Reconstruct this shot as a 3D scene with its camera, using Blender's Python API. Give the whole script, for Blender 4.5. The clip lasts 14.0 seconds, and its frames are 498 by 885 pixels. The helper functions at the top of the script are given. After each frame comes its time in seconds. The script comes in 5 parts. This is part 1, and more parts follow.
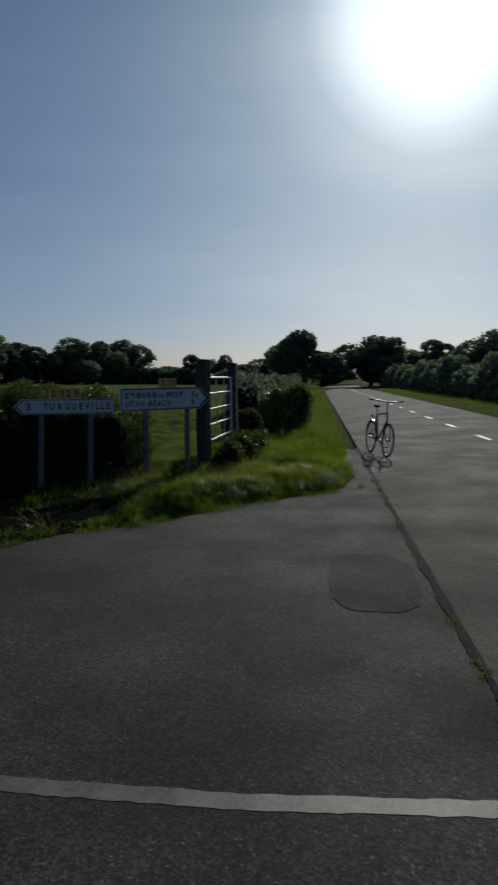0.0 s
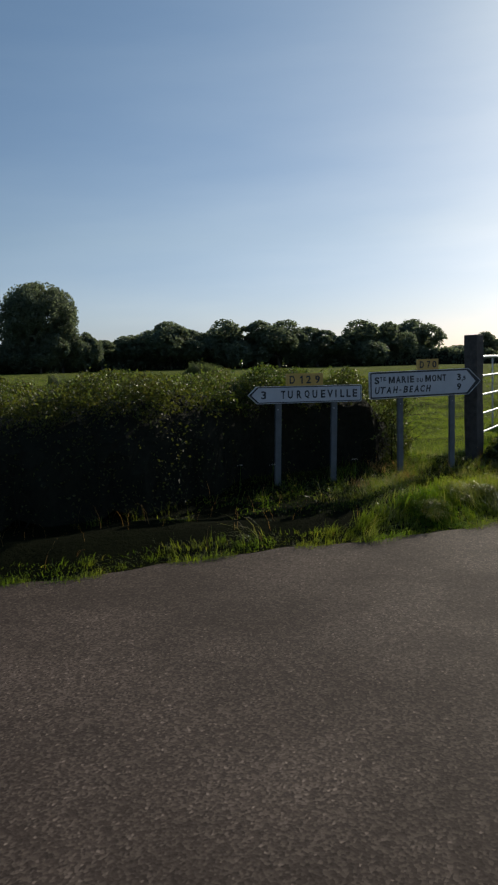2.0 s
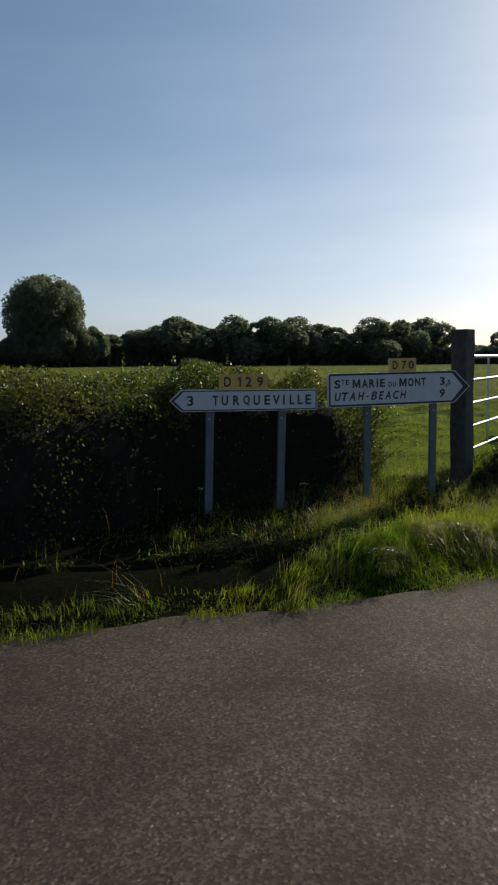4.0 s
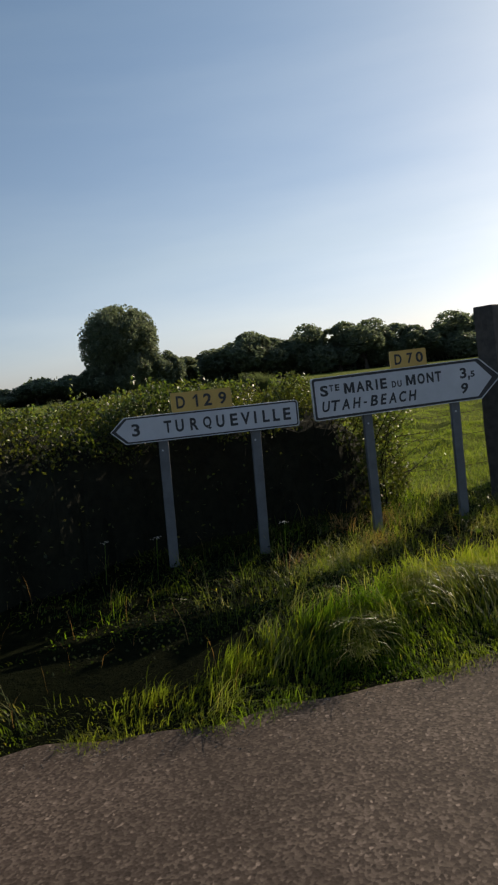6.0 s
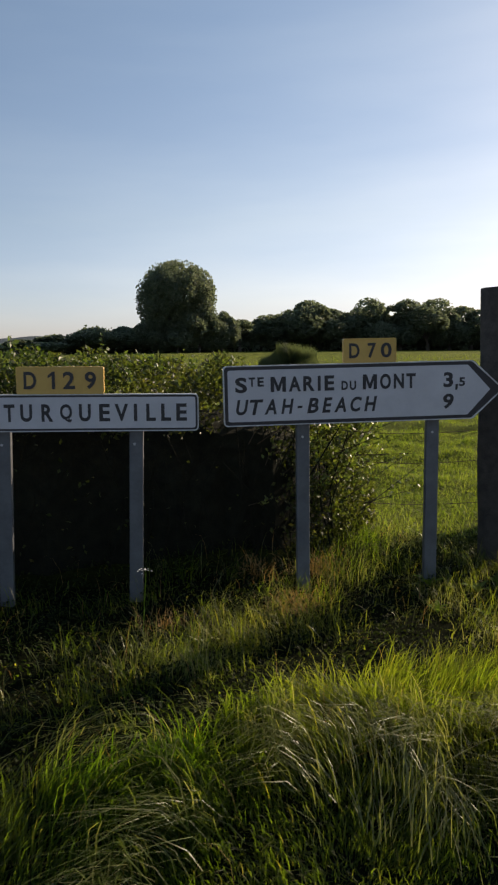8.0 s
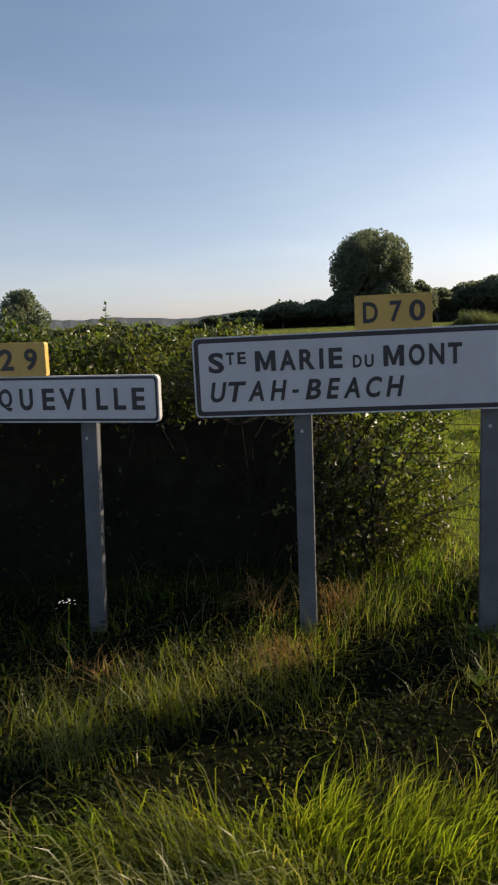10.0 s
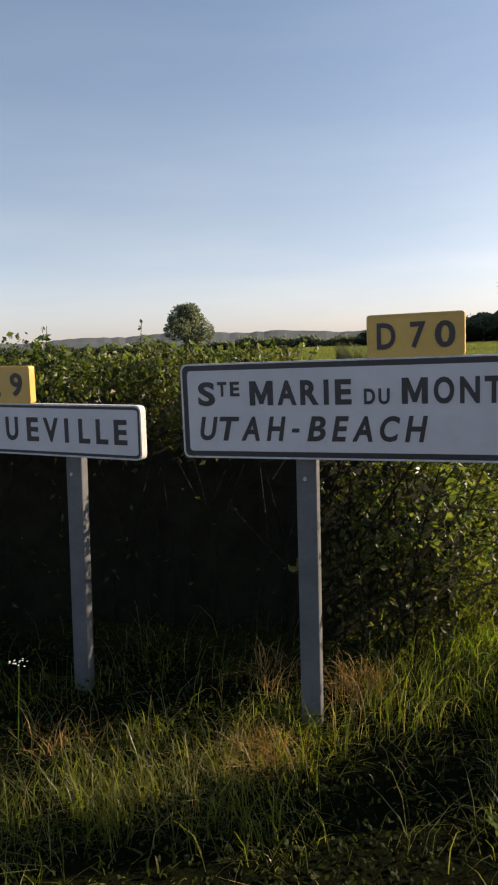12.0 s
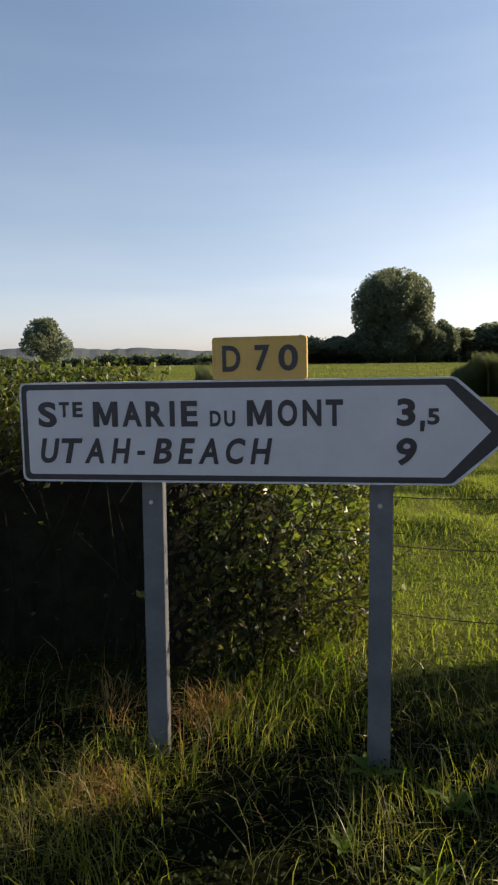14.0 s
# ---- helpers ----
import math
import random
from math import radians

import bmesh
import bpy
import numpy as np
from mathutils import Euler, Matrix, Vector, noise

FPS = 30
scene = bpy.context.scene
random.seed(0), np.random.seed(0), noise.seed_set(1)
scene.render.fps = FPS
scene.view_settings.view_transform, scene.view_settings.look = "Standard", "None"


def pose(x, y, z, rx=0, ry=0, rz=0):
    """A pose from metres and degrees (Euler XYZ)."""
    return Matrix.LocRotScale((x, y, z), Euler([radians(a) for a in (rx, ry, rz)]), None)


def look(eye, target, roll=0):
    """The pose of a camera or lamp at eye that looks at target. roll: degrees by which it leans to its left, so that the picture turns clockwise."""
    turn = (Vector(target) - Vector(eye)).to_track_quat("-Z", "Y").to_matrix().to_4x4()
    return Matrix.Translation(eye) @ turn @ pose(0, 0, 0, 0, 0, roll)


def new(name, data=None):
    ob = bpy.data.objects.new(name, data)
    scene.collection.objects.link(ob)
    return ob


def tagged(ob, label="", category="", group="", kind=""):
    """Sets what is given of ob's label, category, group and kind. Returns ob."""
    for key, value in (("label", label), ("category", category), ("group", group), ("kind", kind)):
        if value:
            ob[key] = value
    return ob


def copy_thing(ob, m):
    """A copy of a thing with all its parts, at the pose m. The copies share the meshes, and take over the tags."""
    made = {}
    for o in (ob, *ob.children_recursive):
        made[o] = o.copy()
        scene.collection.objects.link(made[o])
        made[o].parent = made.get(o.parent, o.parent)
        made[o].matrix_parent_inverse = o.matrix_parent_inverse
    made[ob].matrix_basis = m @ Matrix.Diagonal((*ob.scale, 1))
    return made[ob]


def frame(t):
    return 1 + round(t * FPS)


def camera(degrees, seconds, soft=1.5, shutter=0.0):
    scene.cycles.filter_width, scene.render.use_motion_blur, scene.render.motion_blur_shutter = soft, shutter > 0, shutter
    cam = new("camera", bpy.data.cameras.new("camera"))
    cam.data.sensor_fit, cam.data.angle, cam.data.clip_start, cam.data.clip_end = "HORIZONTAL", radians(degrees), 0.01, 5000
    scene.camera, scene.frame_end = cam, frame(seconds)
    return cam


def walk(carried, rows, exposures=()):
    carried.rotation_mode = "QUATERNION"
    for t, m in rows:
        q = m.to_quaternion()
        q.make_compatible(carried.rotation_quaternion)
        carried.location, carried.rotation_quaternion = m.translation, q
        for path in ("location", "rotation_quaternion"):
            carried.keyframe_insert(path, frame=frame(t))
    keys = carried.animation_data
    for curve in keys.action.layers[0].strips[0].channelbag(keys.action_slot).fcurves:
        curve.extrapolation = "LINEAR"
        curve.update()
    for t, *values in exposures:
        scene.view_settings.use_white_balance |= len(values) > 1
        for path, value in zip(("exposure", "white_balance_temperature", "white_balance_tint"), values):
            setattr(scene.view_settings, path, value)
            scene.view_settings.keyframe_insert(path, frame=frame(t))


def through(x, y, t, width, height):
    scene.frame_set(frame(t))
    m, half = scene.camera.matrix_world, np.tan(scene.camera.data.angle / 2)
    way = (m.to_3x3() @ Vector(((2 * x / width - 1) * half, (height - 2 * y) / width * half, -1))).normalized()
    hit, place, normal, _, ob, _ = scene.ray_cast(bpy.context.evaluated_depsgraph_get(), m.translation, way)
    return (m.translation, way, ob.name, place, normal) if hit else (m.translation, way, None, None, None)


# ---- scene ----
cam = camera(38.0, 14.0, 2.2, 0.15)
PATH = [
    (0, (-5.604, -8.967, 1.591), (-4.271, -7.487, 1.413), -0.6),
    (0.5, (-5.374, -8.76, 1.591), (-4.464, -6.988, 1.412), -0.2),
    (1, (-5.017, -8.615, 1.617), (-4.292, -6.767, 1.372), -2.6),
    (1.5, (-4.731, -8.273, 1.564), (-4.099, -6.395, 1.29), -0.9),
    (2, (-4.393, -7.984, 1.594), (-3.739, -6.106, 1.383), -2.1),
    (2.5, (-4.01, -7.755, 1.613), (-3.411, -5.863, 1.365), -4.1),
    (3, (-3.619, -7.42, 1.578), (-2.927, -5.554, 1.374), -4.5),
    (3.2, (-3.507, -7.275, 1.585), (-2.845, -5.4, 1.369), -2.3),
    (5.5, (-1.936, -5.598, 1.539), (-1.415, -3.68, 1.314), -3.3),
    (6, (-1.636, -5.503, 1.509), (-1.251, -3.548, 1.339), -7.1),
    (6.5, (-1.283, -4.994, 1.498), (-0.948, -3.032, 1.3), -1.2),
    (7, (-0.928, -4.686, 1.504), (-0.633, -2.725, 1.239), -2.9),
    (7.5, (-0.595, -4.383, 1.527), (-0.435, -2.413, 1.222), -3.4),
    (8, (-0.34, -4.017, 1.538), (-0.106, -2.047, 1.288), -1.3),
    (8.2, (-0.229, -3.966, 1.525), (-0.023, -1.997, 1.24), -2.5),
    (10.3, (0.83, -2.836, 1.477), (0.497, -0.889, 1.164), -2.6),
    (10.5, (0.9, -2.724, 1.488), (0.581, -0.776, 1.165), -2.4),
    (11, (1.031, -2.523, 1.487), (0.675, -0.584, 1.148), -2.6),
    (11.5, (1.191, -2.4, 1.49), (0.48, -0.556, 1.185), -2.4),
    (12, (1.198, -2.364, 1.497), (0.463, -0.52, 1.247), -2.3),
    (12.5, (1.186, -2.339, 1.493), (0.591, -0.451, 1.206), -0.7),
    (13, (1.207, -2.34, 1.493), (0.675, -0.434, 1.203), -1.3),
    (13.5, (1.222, -2.313, 1.499), (0.753, -0.387, 1.231), -0.8),
    (14, (1.238, -2.309, 1.504), (0.868, -0.355, 1.293), -1.1),
]
EXPOSURES = [(0.0, -1.58, 5750, 5), (0.5, -1.30, 6050, 6), (1.5, -0.68, 6550, 8), (2.5, -0.30, 6850, 11), (3.0, -0.38, 6850, 11), (5.5, -0.05, 7450, 13), (6.5, 0.04, 7650, 15), (8.0, 0.26, 7900, 18), (10.5, 0.46, 7850, 19), (12.0, 0.66, 8450, 22), (13.0, 0.68, 8550, 22), (14.0, 0.58, 7950, 20)]
walk(cam, [(t, look(e, a, r)) for t, e, a, r in PATH], EXPOSURES)


# ---- world, sun ----
SUN_AZ, SUN_EL = radians(56.2), radians(24.8)
world = bpy.data.worlds.new("world")
scene.world = world
world.use_nodes = True
wn = world.node_tree
sky = wn.nodes.new("ShaderNodeTexSky")
sky.sky_type = "NISHITA"
sky.sun_disc = False
sky.sun_elevation, sky.sun_rotation = SUN_EL, SUN_AZ
sky.air_density, sky.dust_density, sky.ozone_density = 0.9, 0.65, 1.4
# summer haze: paler and less yellow low down, bluer overhead, brighter round the sun
way = wn.nodes.new("ShaderNodeTexCoord")
up = wn.nodes.new("ShaderNodeSeparateXYZ")
wn.links.new(way.outputs["Generated"], up.inputs[0])
haze = wn.nodes.new("ShaderNodeValToRGB")
haze.color_ramp.elements[0].position, haze.color_ramp.elements[0].color = 0.0, (0.67, 0.75, 1.14, 1)
haze.color_ramp.elements[1].position, haze.color_ramp.elements[1].color = 0.5, (0.92, 1.09, 1.13, 1)
e = haze.color_ramp.elements.new(0.07)
e.color = (0.83, 0.89, 1.10, 1)
e = haze.color_ramp.elements.new(0.17)
e.color = (0.94, 0.99, 1.05, 1)
wn.links.new(up.outputs[2], haze.inputs[0])
tinted = wn.nodes.new("ShaderNodeVectorMath")
tinted.operation = "MULTIPLY"
wn.links.new(sky.outputs[0], tinted.inputs[0])
wn.links.new(haze.outputs[0], tinted.inputs[1])
near_sun = wn.nodes.new("ShaderNodeVectorMath")
near_sun.operation = "DOT_PRODUCT"
near_sun.inputs[1].default_value = (math.sin(SUN_AZ) * math.cos(SUN_EL), math.cos(SUN_AZ) * math.cos(SUN_EL), math.sin(SUN_EL))
wn.links.new(way.outputs["Generated"], near_sun.inputs[0])
aureole = wn.nodes.new("ShaderNodeValToRGB")
aureole.color_ramp.elements[0].position, aureole.color_ramp.elements[0].color = 0.975, (0, 0, 0, 1)
aureole.color_ramp.elements[1].position, aureole.color_ramp.elements[1].color = 0.9985, (18, 17.5, 17, 1)
e = aureole.color_ramp.elements.new(0.990)
e.color = (2, 2, 2, 1)
wn.links.new(near_sun.outputs["Value"], aureole.inputs[0])
summed = wn.nodes.new("ShaderNodeVectorMath")
summed.operation = "ADD"
# thin high streaks of cirrus
streak_map = wn.nodes.new("ShaderNodeMapping")
streak_map.inputs["Rotation"].default_value, streak_map.inputs["Scale"].default_value = (0, 0.5, 0.6), (1.2, 1.2, 7.0)
wn.links.new(way.outputs["Generated"], streak_map.inputs[0])
streak = wn.nodes.new("ShaderNodeTexNoise")
streak.inputs["Scale"].default_value, streak.inputs["Detail"].default_value = 1.6, 5
wn.links.new(streak_map.outputs[0], streak.inputs["Vector"])
wisps = wn.nodes.new("ShaderNodeValToRGB")
wisps.color_ramp.elements[0].position, wisps.color_ramp.elements[0].color = 0.42, (0.97, 0.985, 1.0, 1)
wisps.color_ramp.elements[1].position, wisps.color_ramp.elements[1].color = 0.72, (1.13, 1.09, 1.05, 1)
wn.links.new(streak.outputs["Fac"], wisps.inputs[0])
veiled = wn.nodes.new("ShaderNodeVectorMath")
veiled.operation = "MULTIPLY"
wn.links.new(tinted.outputs[0], veiled.inputs[0])
wn.links.new(wisps.outputs[0], veiled.inputs[1])
wn.links.new(veiled.outputs[0], summed.inputs[0])
wn.links.new(aureole.outputs[0], summed.inputs[1])
wn.links.new(summed.outputs[0], wn.nodes["Background"].inputs[0])
wn.nodes["Background"].inputs[1].default_value = 0.109
sun = new("sun", bpy.data.lights.new("sun", "SUN"))
sun.data.energy, sun.data.angle, sun.data.color = 5.0, radians(0.5), (1.0, 0.92, 0.76)
sun.matrix_world = look((math.sin(SUN_AZ) * 50, math.cos(SUN_AZ) * 50, math.tan(SUN_EL) * 50), (0, 0, 0))


# ---- materials ----
def mat(name, rough=0.8, metal=0.0, spec=0.5):
    m = bpy.data.materials.new(name)
    m.use_nodes = True
    b = m.node_tree.nodes["Principled BSDF"]
    b.inputs["Roughness"].default_value = rough
    b.inputs["Metallic"].default_value = metal
    b.inputs["Specular IOR Level"].default_value = spec
    return m, m.node_tree, b


def ramp(nt, fac, stops):
    r = nt.nodes.new("ShaderNodeValToRGB")
    while len(r.color_ramp.elements) < len(stops):
        r.color_ramp.elements.new(0.5)
    for e, (p, c) in zip(r.color_ramp.elements, stops):
        e.position, e.color = p, (*c, 1)
    nt.links.new(fac, r.inputs[0])
    return r.outputs[0]


def noise_tex(nt, scale, detail=4, rough=0.6, kind="Object"):
    c = nt.nodes.new("ShaderNodeTexCoord")
    n = nt.nodes.new("ShaderNodeTexNoise")
    n.inputs["Scale"].default_value, n.inputs["Detail"].default_value, n.inputs["Roughness"].default_value = scale, detail, rough
    nt.links.new(c.outputs[kind], n.inputs["Vector"])
    return n.outputs["Fac"]


def voronoi(nt, scale, feature="F1"):
    c = nt.nodes.new("ShaderNodeTexCoord")
    n = nt.nodes.new("ShaderNodeTexVoronoi")
    n.feature = feature
    n.inputs["Scale"].default_value = scale
    nt.links.new(c.outputs["Object"], n.inputs["Vector"])
    return n


def mix(nt, fac, a, b, mode="MIX"):
    n = nt.nodes.new("ShaderNodeMix")
    n.data_type, n.blend_type = "RGBA", mode
    for k, v in ((0, fac), (6, a), (7, b)):
        if isinstance(v, (int, float)):
            n.inputs[k].default_value = v
        elif isinstance(v, tuple):
            n.inputs[k].default_value = (*v, 1)
        else:
            nt.links.new(v, n.inputs[k])
    return n.outputs[2]


def bump(nt, b, height, strength, dist):
    n = nt.nodes.new("ShaderNodeBump")
    n.inputs["Strength"].default_value, n.inputs["Distance"].default_value = strength, dist
    nt.links.new(height, n.inputs["Height"])
    nt.links.new(n.outputs[0], b.inputs["Normal"])


def simple(name, a, c, rough, scale=12.0, metal=0.0, bumps=0.15, spec=0.5, dist=0.002, grain=0.35):
    m, nt, b = mat(name, rough, metal, spec)
    f = noise_tex(nt, scale)
    g = noise_tex(nt, scale * 9, 6)
    col = ramp(nt, f, [(0.35, a), (0.65, c)])
    col = mix(nt, grain, col, ramp(nt, g, [(0.3, tuple(0.6 * v for v in a)), (0.7, tuple(min(1, 1.25 * v) for v in c))]))
    nt.links.new(col, b.inputs["Base Color"])
    if bumps:
        bump(nt, b, g, bumps, dist)
    return m


def asphalt(name, dark, light, tint, spec=0.15):
    m, nt, b = mat(name, 0.86, 0, spec)
    big = noise_tex(nt, 0.30, 5, 0.65)
    wear = noise_tex(nt, 0.85, 4, 0.6)
    mid = noise_tex(nt, 2.6, 6, 0.75)
    v = voronoi(nt, 82)
    w = voronoi(nt, 58)
    stone = ramp(nt, v.outputs["Color"], [(0.0, tuple(0.7 * c for c in dark)), (0.5, light), (0.88, tint), (1.0, tuple(2.6 * c for c in tint))])
    col = mix(nt, 0.8, ramp(nt, big, [(0.3, dark), (0.7, light)]), stone)
    col = mix(nt, ramp(nt, w.outputs["Color"], [(0.80, (0, 0, 0)), (1.0, (0.42, 0.42, 0.42))]), col, tint)
    col = mix(nt, ramp(nt, mid, [(0.42, (0, 0, 0)), (0.75, (0.35, 0.35, 0.35))]), col, tuple(0.55 * c for c in dark))
    # binder rubbed smooth and dark in places, bare stone in others
    col = mix(nt, ramp(nt, wear, [(0.40, (0, 0, 0)), (0.62, (0.5, 0.5, 0.5))]), col, tuple(0.8 * c for c in dark))
    nt.links.new(col, b.inputs["Base Color"])
    r = ramp(nt, wear, [(0.35, (0.80, 0.80, 0.80)), (0.65, (0.90, 0.90, 0.90))])
    nt.links.new(r, b.inputs["Roughness"])
    bump(nt, b, v.outputs["Distance"], 0.32, 0.003)
    return m


def leafy(name, stops, through, rough=0.5, spec=0.4, mixin=0.4):
    """Leaves and blades: colour varies leaf by leaf, and some light shines through."""
    m, nt, b = mat(name, rough, 0, spec)
    g = nt.nodes.new("ShaderNodeNewGeometry")
    big = noise_tex(nt, 0.7, 3)
    col = ramp(nt, g.outputs["Random Per Island"], stops)
    col = mix(nt, ramp(nt, big, [(0.35, (0, 0, 0)), (0.7, (0.5, 0.5, 0.5))]), col, stops[-1][1])
    nt.links.new(col, b.inputs["Base Color"])
    t = nt.nodes.new("ShaderNodeBsdfTranslucent")
    tc = mix(nt, 1.0, col, through, "MULTIPLY")
    nt.links.new(tc, t.inputs[0])
    s = nt.nodes.new("ShaderNodeMixShader")
    s.inputs[0].default_value = mixin
    nt.links.new(b.outputs[0], s.inputs[1])
    nt.links.new(t.outputs[0], s.inputs[2])
    nt.links.new(s.outputs[0], nt.nodes["Material Output"].inputs[0])
    return m


M_ROAD = asphalt("asphalt side road", (0.035, 0.0255, 0.0208), (0.077, 0.0560, 0.0455), (0.170, 0.131, 0.108))
M_MAIN = asphalt("asphalt main road", (0.074, 0.051, 0.039), (0.122, 0.086, 0.066), (0.20, 0.148, 0.114))
M_LINE = simple("worn road paint", (0.082, 0.066, 0.052), (0.245, 0.195, 0.153), 0.55, 6, bumps=0.35, spec=0.28)
M_DASH = simple("white road paint", (0.20, 0.18, 0.16), (0.42, 0.40, 0.37), 0.6, 6, bumps=0.3)
M_TARPATCH = asphalt("asphalt repair", (0.024, 0.0175, 0.0143), (0.052, 0.038, 0.031), (0.115, 0.089, 0.073), 0.11)
M_JOINT = simple("tar joint", (0.015, 0.014, 0.013), (0.05, 0.045, 0.04), 0.9, 9, bumps=0.5, spec=0.08)
M_GRIT = simple("loose pale grit", (0.09, 0.078, 0.068), (0.19, 0.17, 0.15), 0.85, 60, bumps=0.6)
M_GROUND = None
M_BLADE = leafy("grass blade", [(0.0, (0.014, 0.028, 0.005)), (0.5, (0.026, 0.052, 0.008)), (0.93, (0.044, 0.072, 0.012)), (1.0, (0.12, 0.10, 0.04))], (4.6, 5.0, 1.2), 0.55, 0.25, 0.55)
M_DRY = leafy("dry grass blade", [(0.0, (0.22, 0.13, 0.05)), (0.6, (0.33, 0.21, 0.08)), (1.0, (0.42, 0.30, 0.13))], (1.4, 1.2, 0.7), 0.6, 0.3, 0.4)
M_FIELD = leafy("meadow blade", [(0.0, (0.065, 0.095, 0.017)), (0.5, (0.11, 0.150, 0.030)), (1.0, (0.175, 0.190, 0.056))], (1.8, 2.0, 0.8), 0.6, 0.2, 0.5)
M_RUSH = leafy("rush stem", [(0.0, (0.040, 0.060, 0.028)), (0.6, (0.065, 0.085, 0.042)), (1.0, (0.10, 0.12, 0.06))], (1.7, 1.7, 1.2), 0.6, 0.15, 0.45)
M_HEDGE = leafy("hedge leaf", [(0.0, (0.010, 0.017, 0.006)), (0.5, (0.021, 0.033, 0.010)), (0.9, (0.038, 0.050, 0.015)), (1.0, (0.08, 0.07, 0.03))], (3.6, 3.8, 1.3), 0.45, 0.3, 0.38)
# near-black leaf colour with the ground's shade put into it
M_SHADE_HERB = leafy("herb leaf painted shade-dark", [(0.0, (0.008, 0.014, 0.005)), (0.7, (0.018, 0.028, 0.009)), (1.0, (0.032, 0.042, 0.014))], (2.2, 2.4, 0.9), 0.7, 0.12, 0.3)
# pale leaf of the shoots, also used for hedge leaves painted as sunlit
M_SHOOT_LIT = leafy("shoot leaf and sun-painted leaf", [(0.0, (0.07, 0.12, 0.03)), (1.0, (0.14, 0.17, 0.055))], (1.7, 1.7, 0.7), 0.42, 0.5, 0.4)
# leaf greens greyed and lifted, so some distance haze sits in the colour
M_TREE_HAZE = leafy("tree foliage with painted haze", [(0.0, (0.060, 0.080, 0.058)), (0.6, (0.085, 0.108, 0.078)), (1.0, (0.115, 0.135, 0.102))], (2.6, 2.6, 1.9), 0.6, 0.3, 0.42)
# far darker than twig bark, to put the inside's shade into the colour
M_SHADE_CORE = simple("twigs with shade painted in", (0.010, 0.011, 0.008), (0.022, 0.023, 0.015), 0.95, 14, bumps=0.6, dist=0.02, spec=0.1)
M_BARK = simple("bark", (0.06, 0.05, 0.04), (0.13, 0.11, 0.09), 0.9, 10, bumps=0.6, dist=0.02)
M_TWIG = simple("twig bark", (0.045, 0.035, 0.024), (0.09, 0.07, 0.045), 0.85, 20, spec=0.2)
M_WOOD = simple("weathered sleeper wood", (0.030, 0.026, 0.023), (0.075, 0.066, 0.058), 0.85, 16, bumps=0.6, dist=0.006)
M_GALV = simple("galvanised steel", (0.42, 0.44, 0.46), (0.58, 0.60, 0.62), 0.42, 25, metal=0.9, bumps=0.05)
M_POST = simple("grey painted steel post", (0.085, 0.092, 0.100), (0.125, 0.133, 0.143), 0.5, 9, bumps=0.04, grain=0.15)
M_WHITE = simple("white sign enamel", (0.50, 0.497, 0.520), (0.57, 0.567, 0.590), 0.42, 5, bumps=0.01, grain=0.06)
M_BLACK = simple("black sign enamel", (0.018, 0.018, 0.022), (0.032, 0.032, 0.038), 0.42, 8, bumps=0.03)
M_RIM = simple("pale enamelled rim", (0.42, 0.43, 0.44), (0.60, 0.61, 0.62), 0.45, 15, bumps=0.1)
M_YELL = simple("yellow sign enamel", (0.58, 0.345, 0.085), (0.66, 0.41, 0.105), 0.45, 6, bumps=0.01, grain=0.08)
M_PAINT = simple("dark red bicycle paint", (0.10, 0.015, 0.015), (0.16, 0.025, 0.02), 0.35, 20, bumps=0)
M_RUBBER = simple("black rubber", (0.014, 0.014, 0.014), (0.03, 0.03, 0.03), 0.75, 40)
M_CHROME = simple("polished alloy", (0.22, 0.21, 0.20), (0.34, 0.33, 0.32), 0.4, 30, metal=1.0, bumps=0)
M_LENS = simple("red reflector", (0.5, 0.02, 0.02), (0.6, 0.03, 0.03), 0.2, 40, bumps=0)
# distance haze is put into the ridge as blue-grey base colour
M_HILL_HAZE = simple("far wooded ridge with painted haze", (0.085, 0.105, 0.115), (0.115, 0.135, 0.145), 1.0, 0.05, bumps=0, spec=0.0)
M_PETAL = simple("white petals", (0.6, 0.6, 0.55), (0.75, 0.75, 0.7), 0.7, 60, bumps=0)
M_STRAW = leafy("pale flopped blade and sun-paled stem", [(0.0, (0.05, 0.075, 0.016)), (0.6, (0.10, 0.13, 0.035)), (1.0, (0.22, 0.21, 0.10))], (2.2, 2.2, 0.9), 0.38, 0.5, 0.45)
M_WEED = leafy("broad weed leaf", [(0.0, (0.07, 0.13, 0.025)), (1.0, (0.13, 0.20, 0.045))], (2.2, 2.3, 0.7), 0.6, 0.15, 0.5)


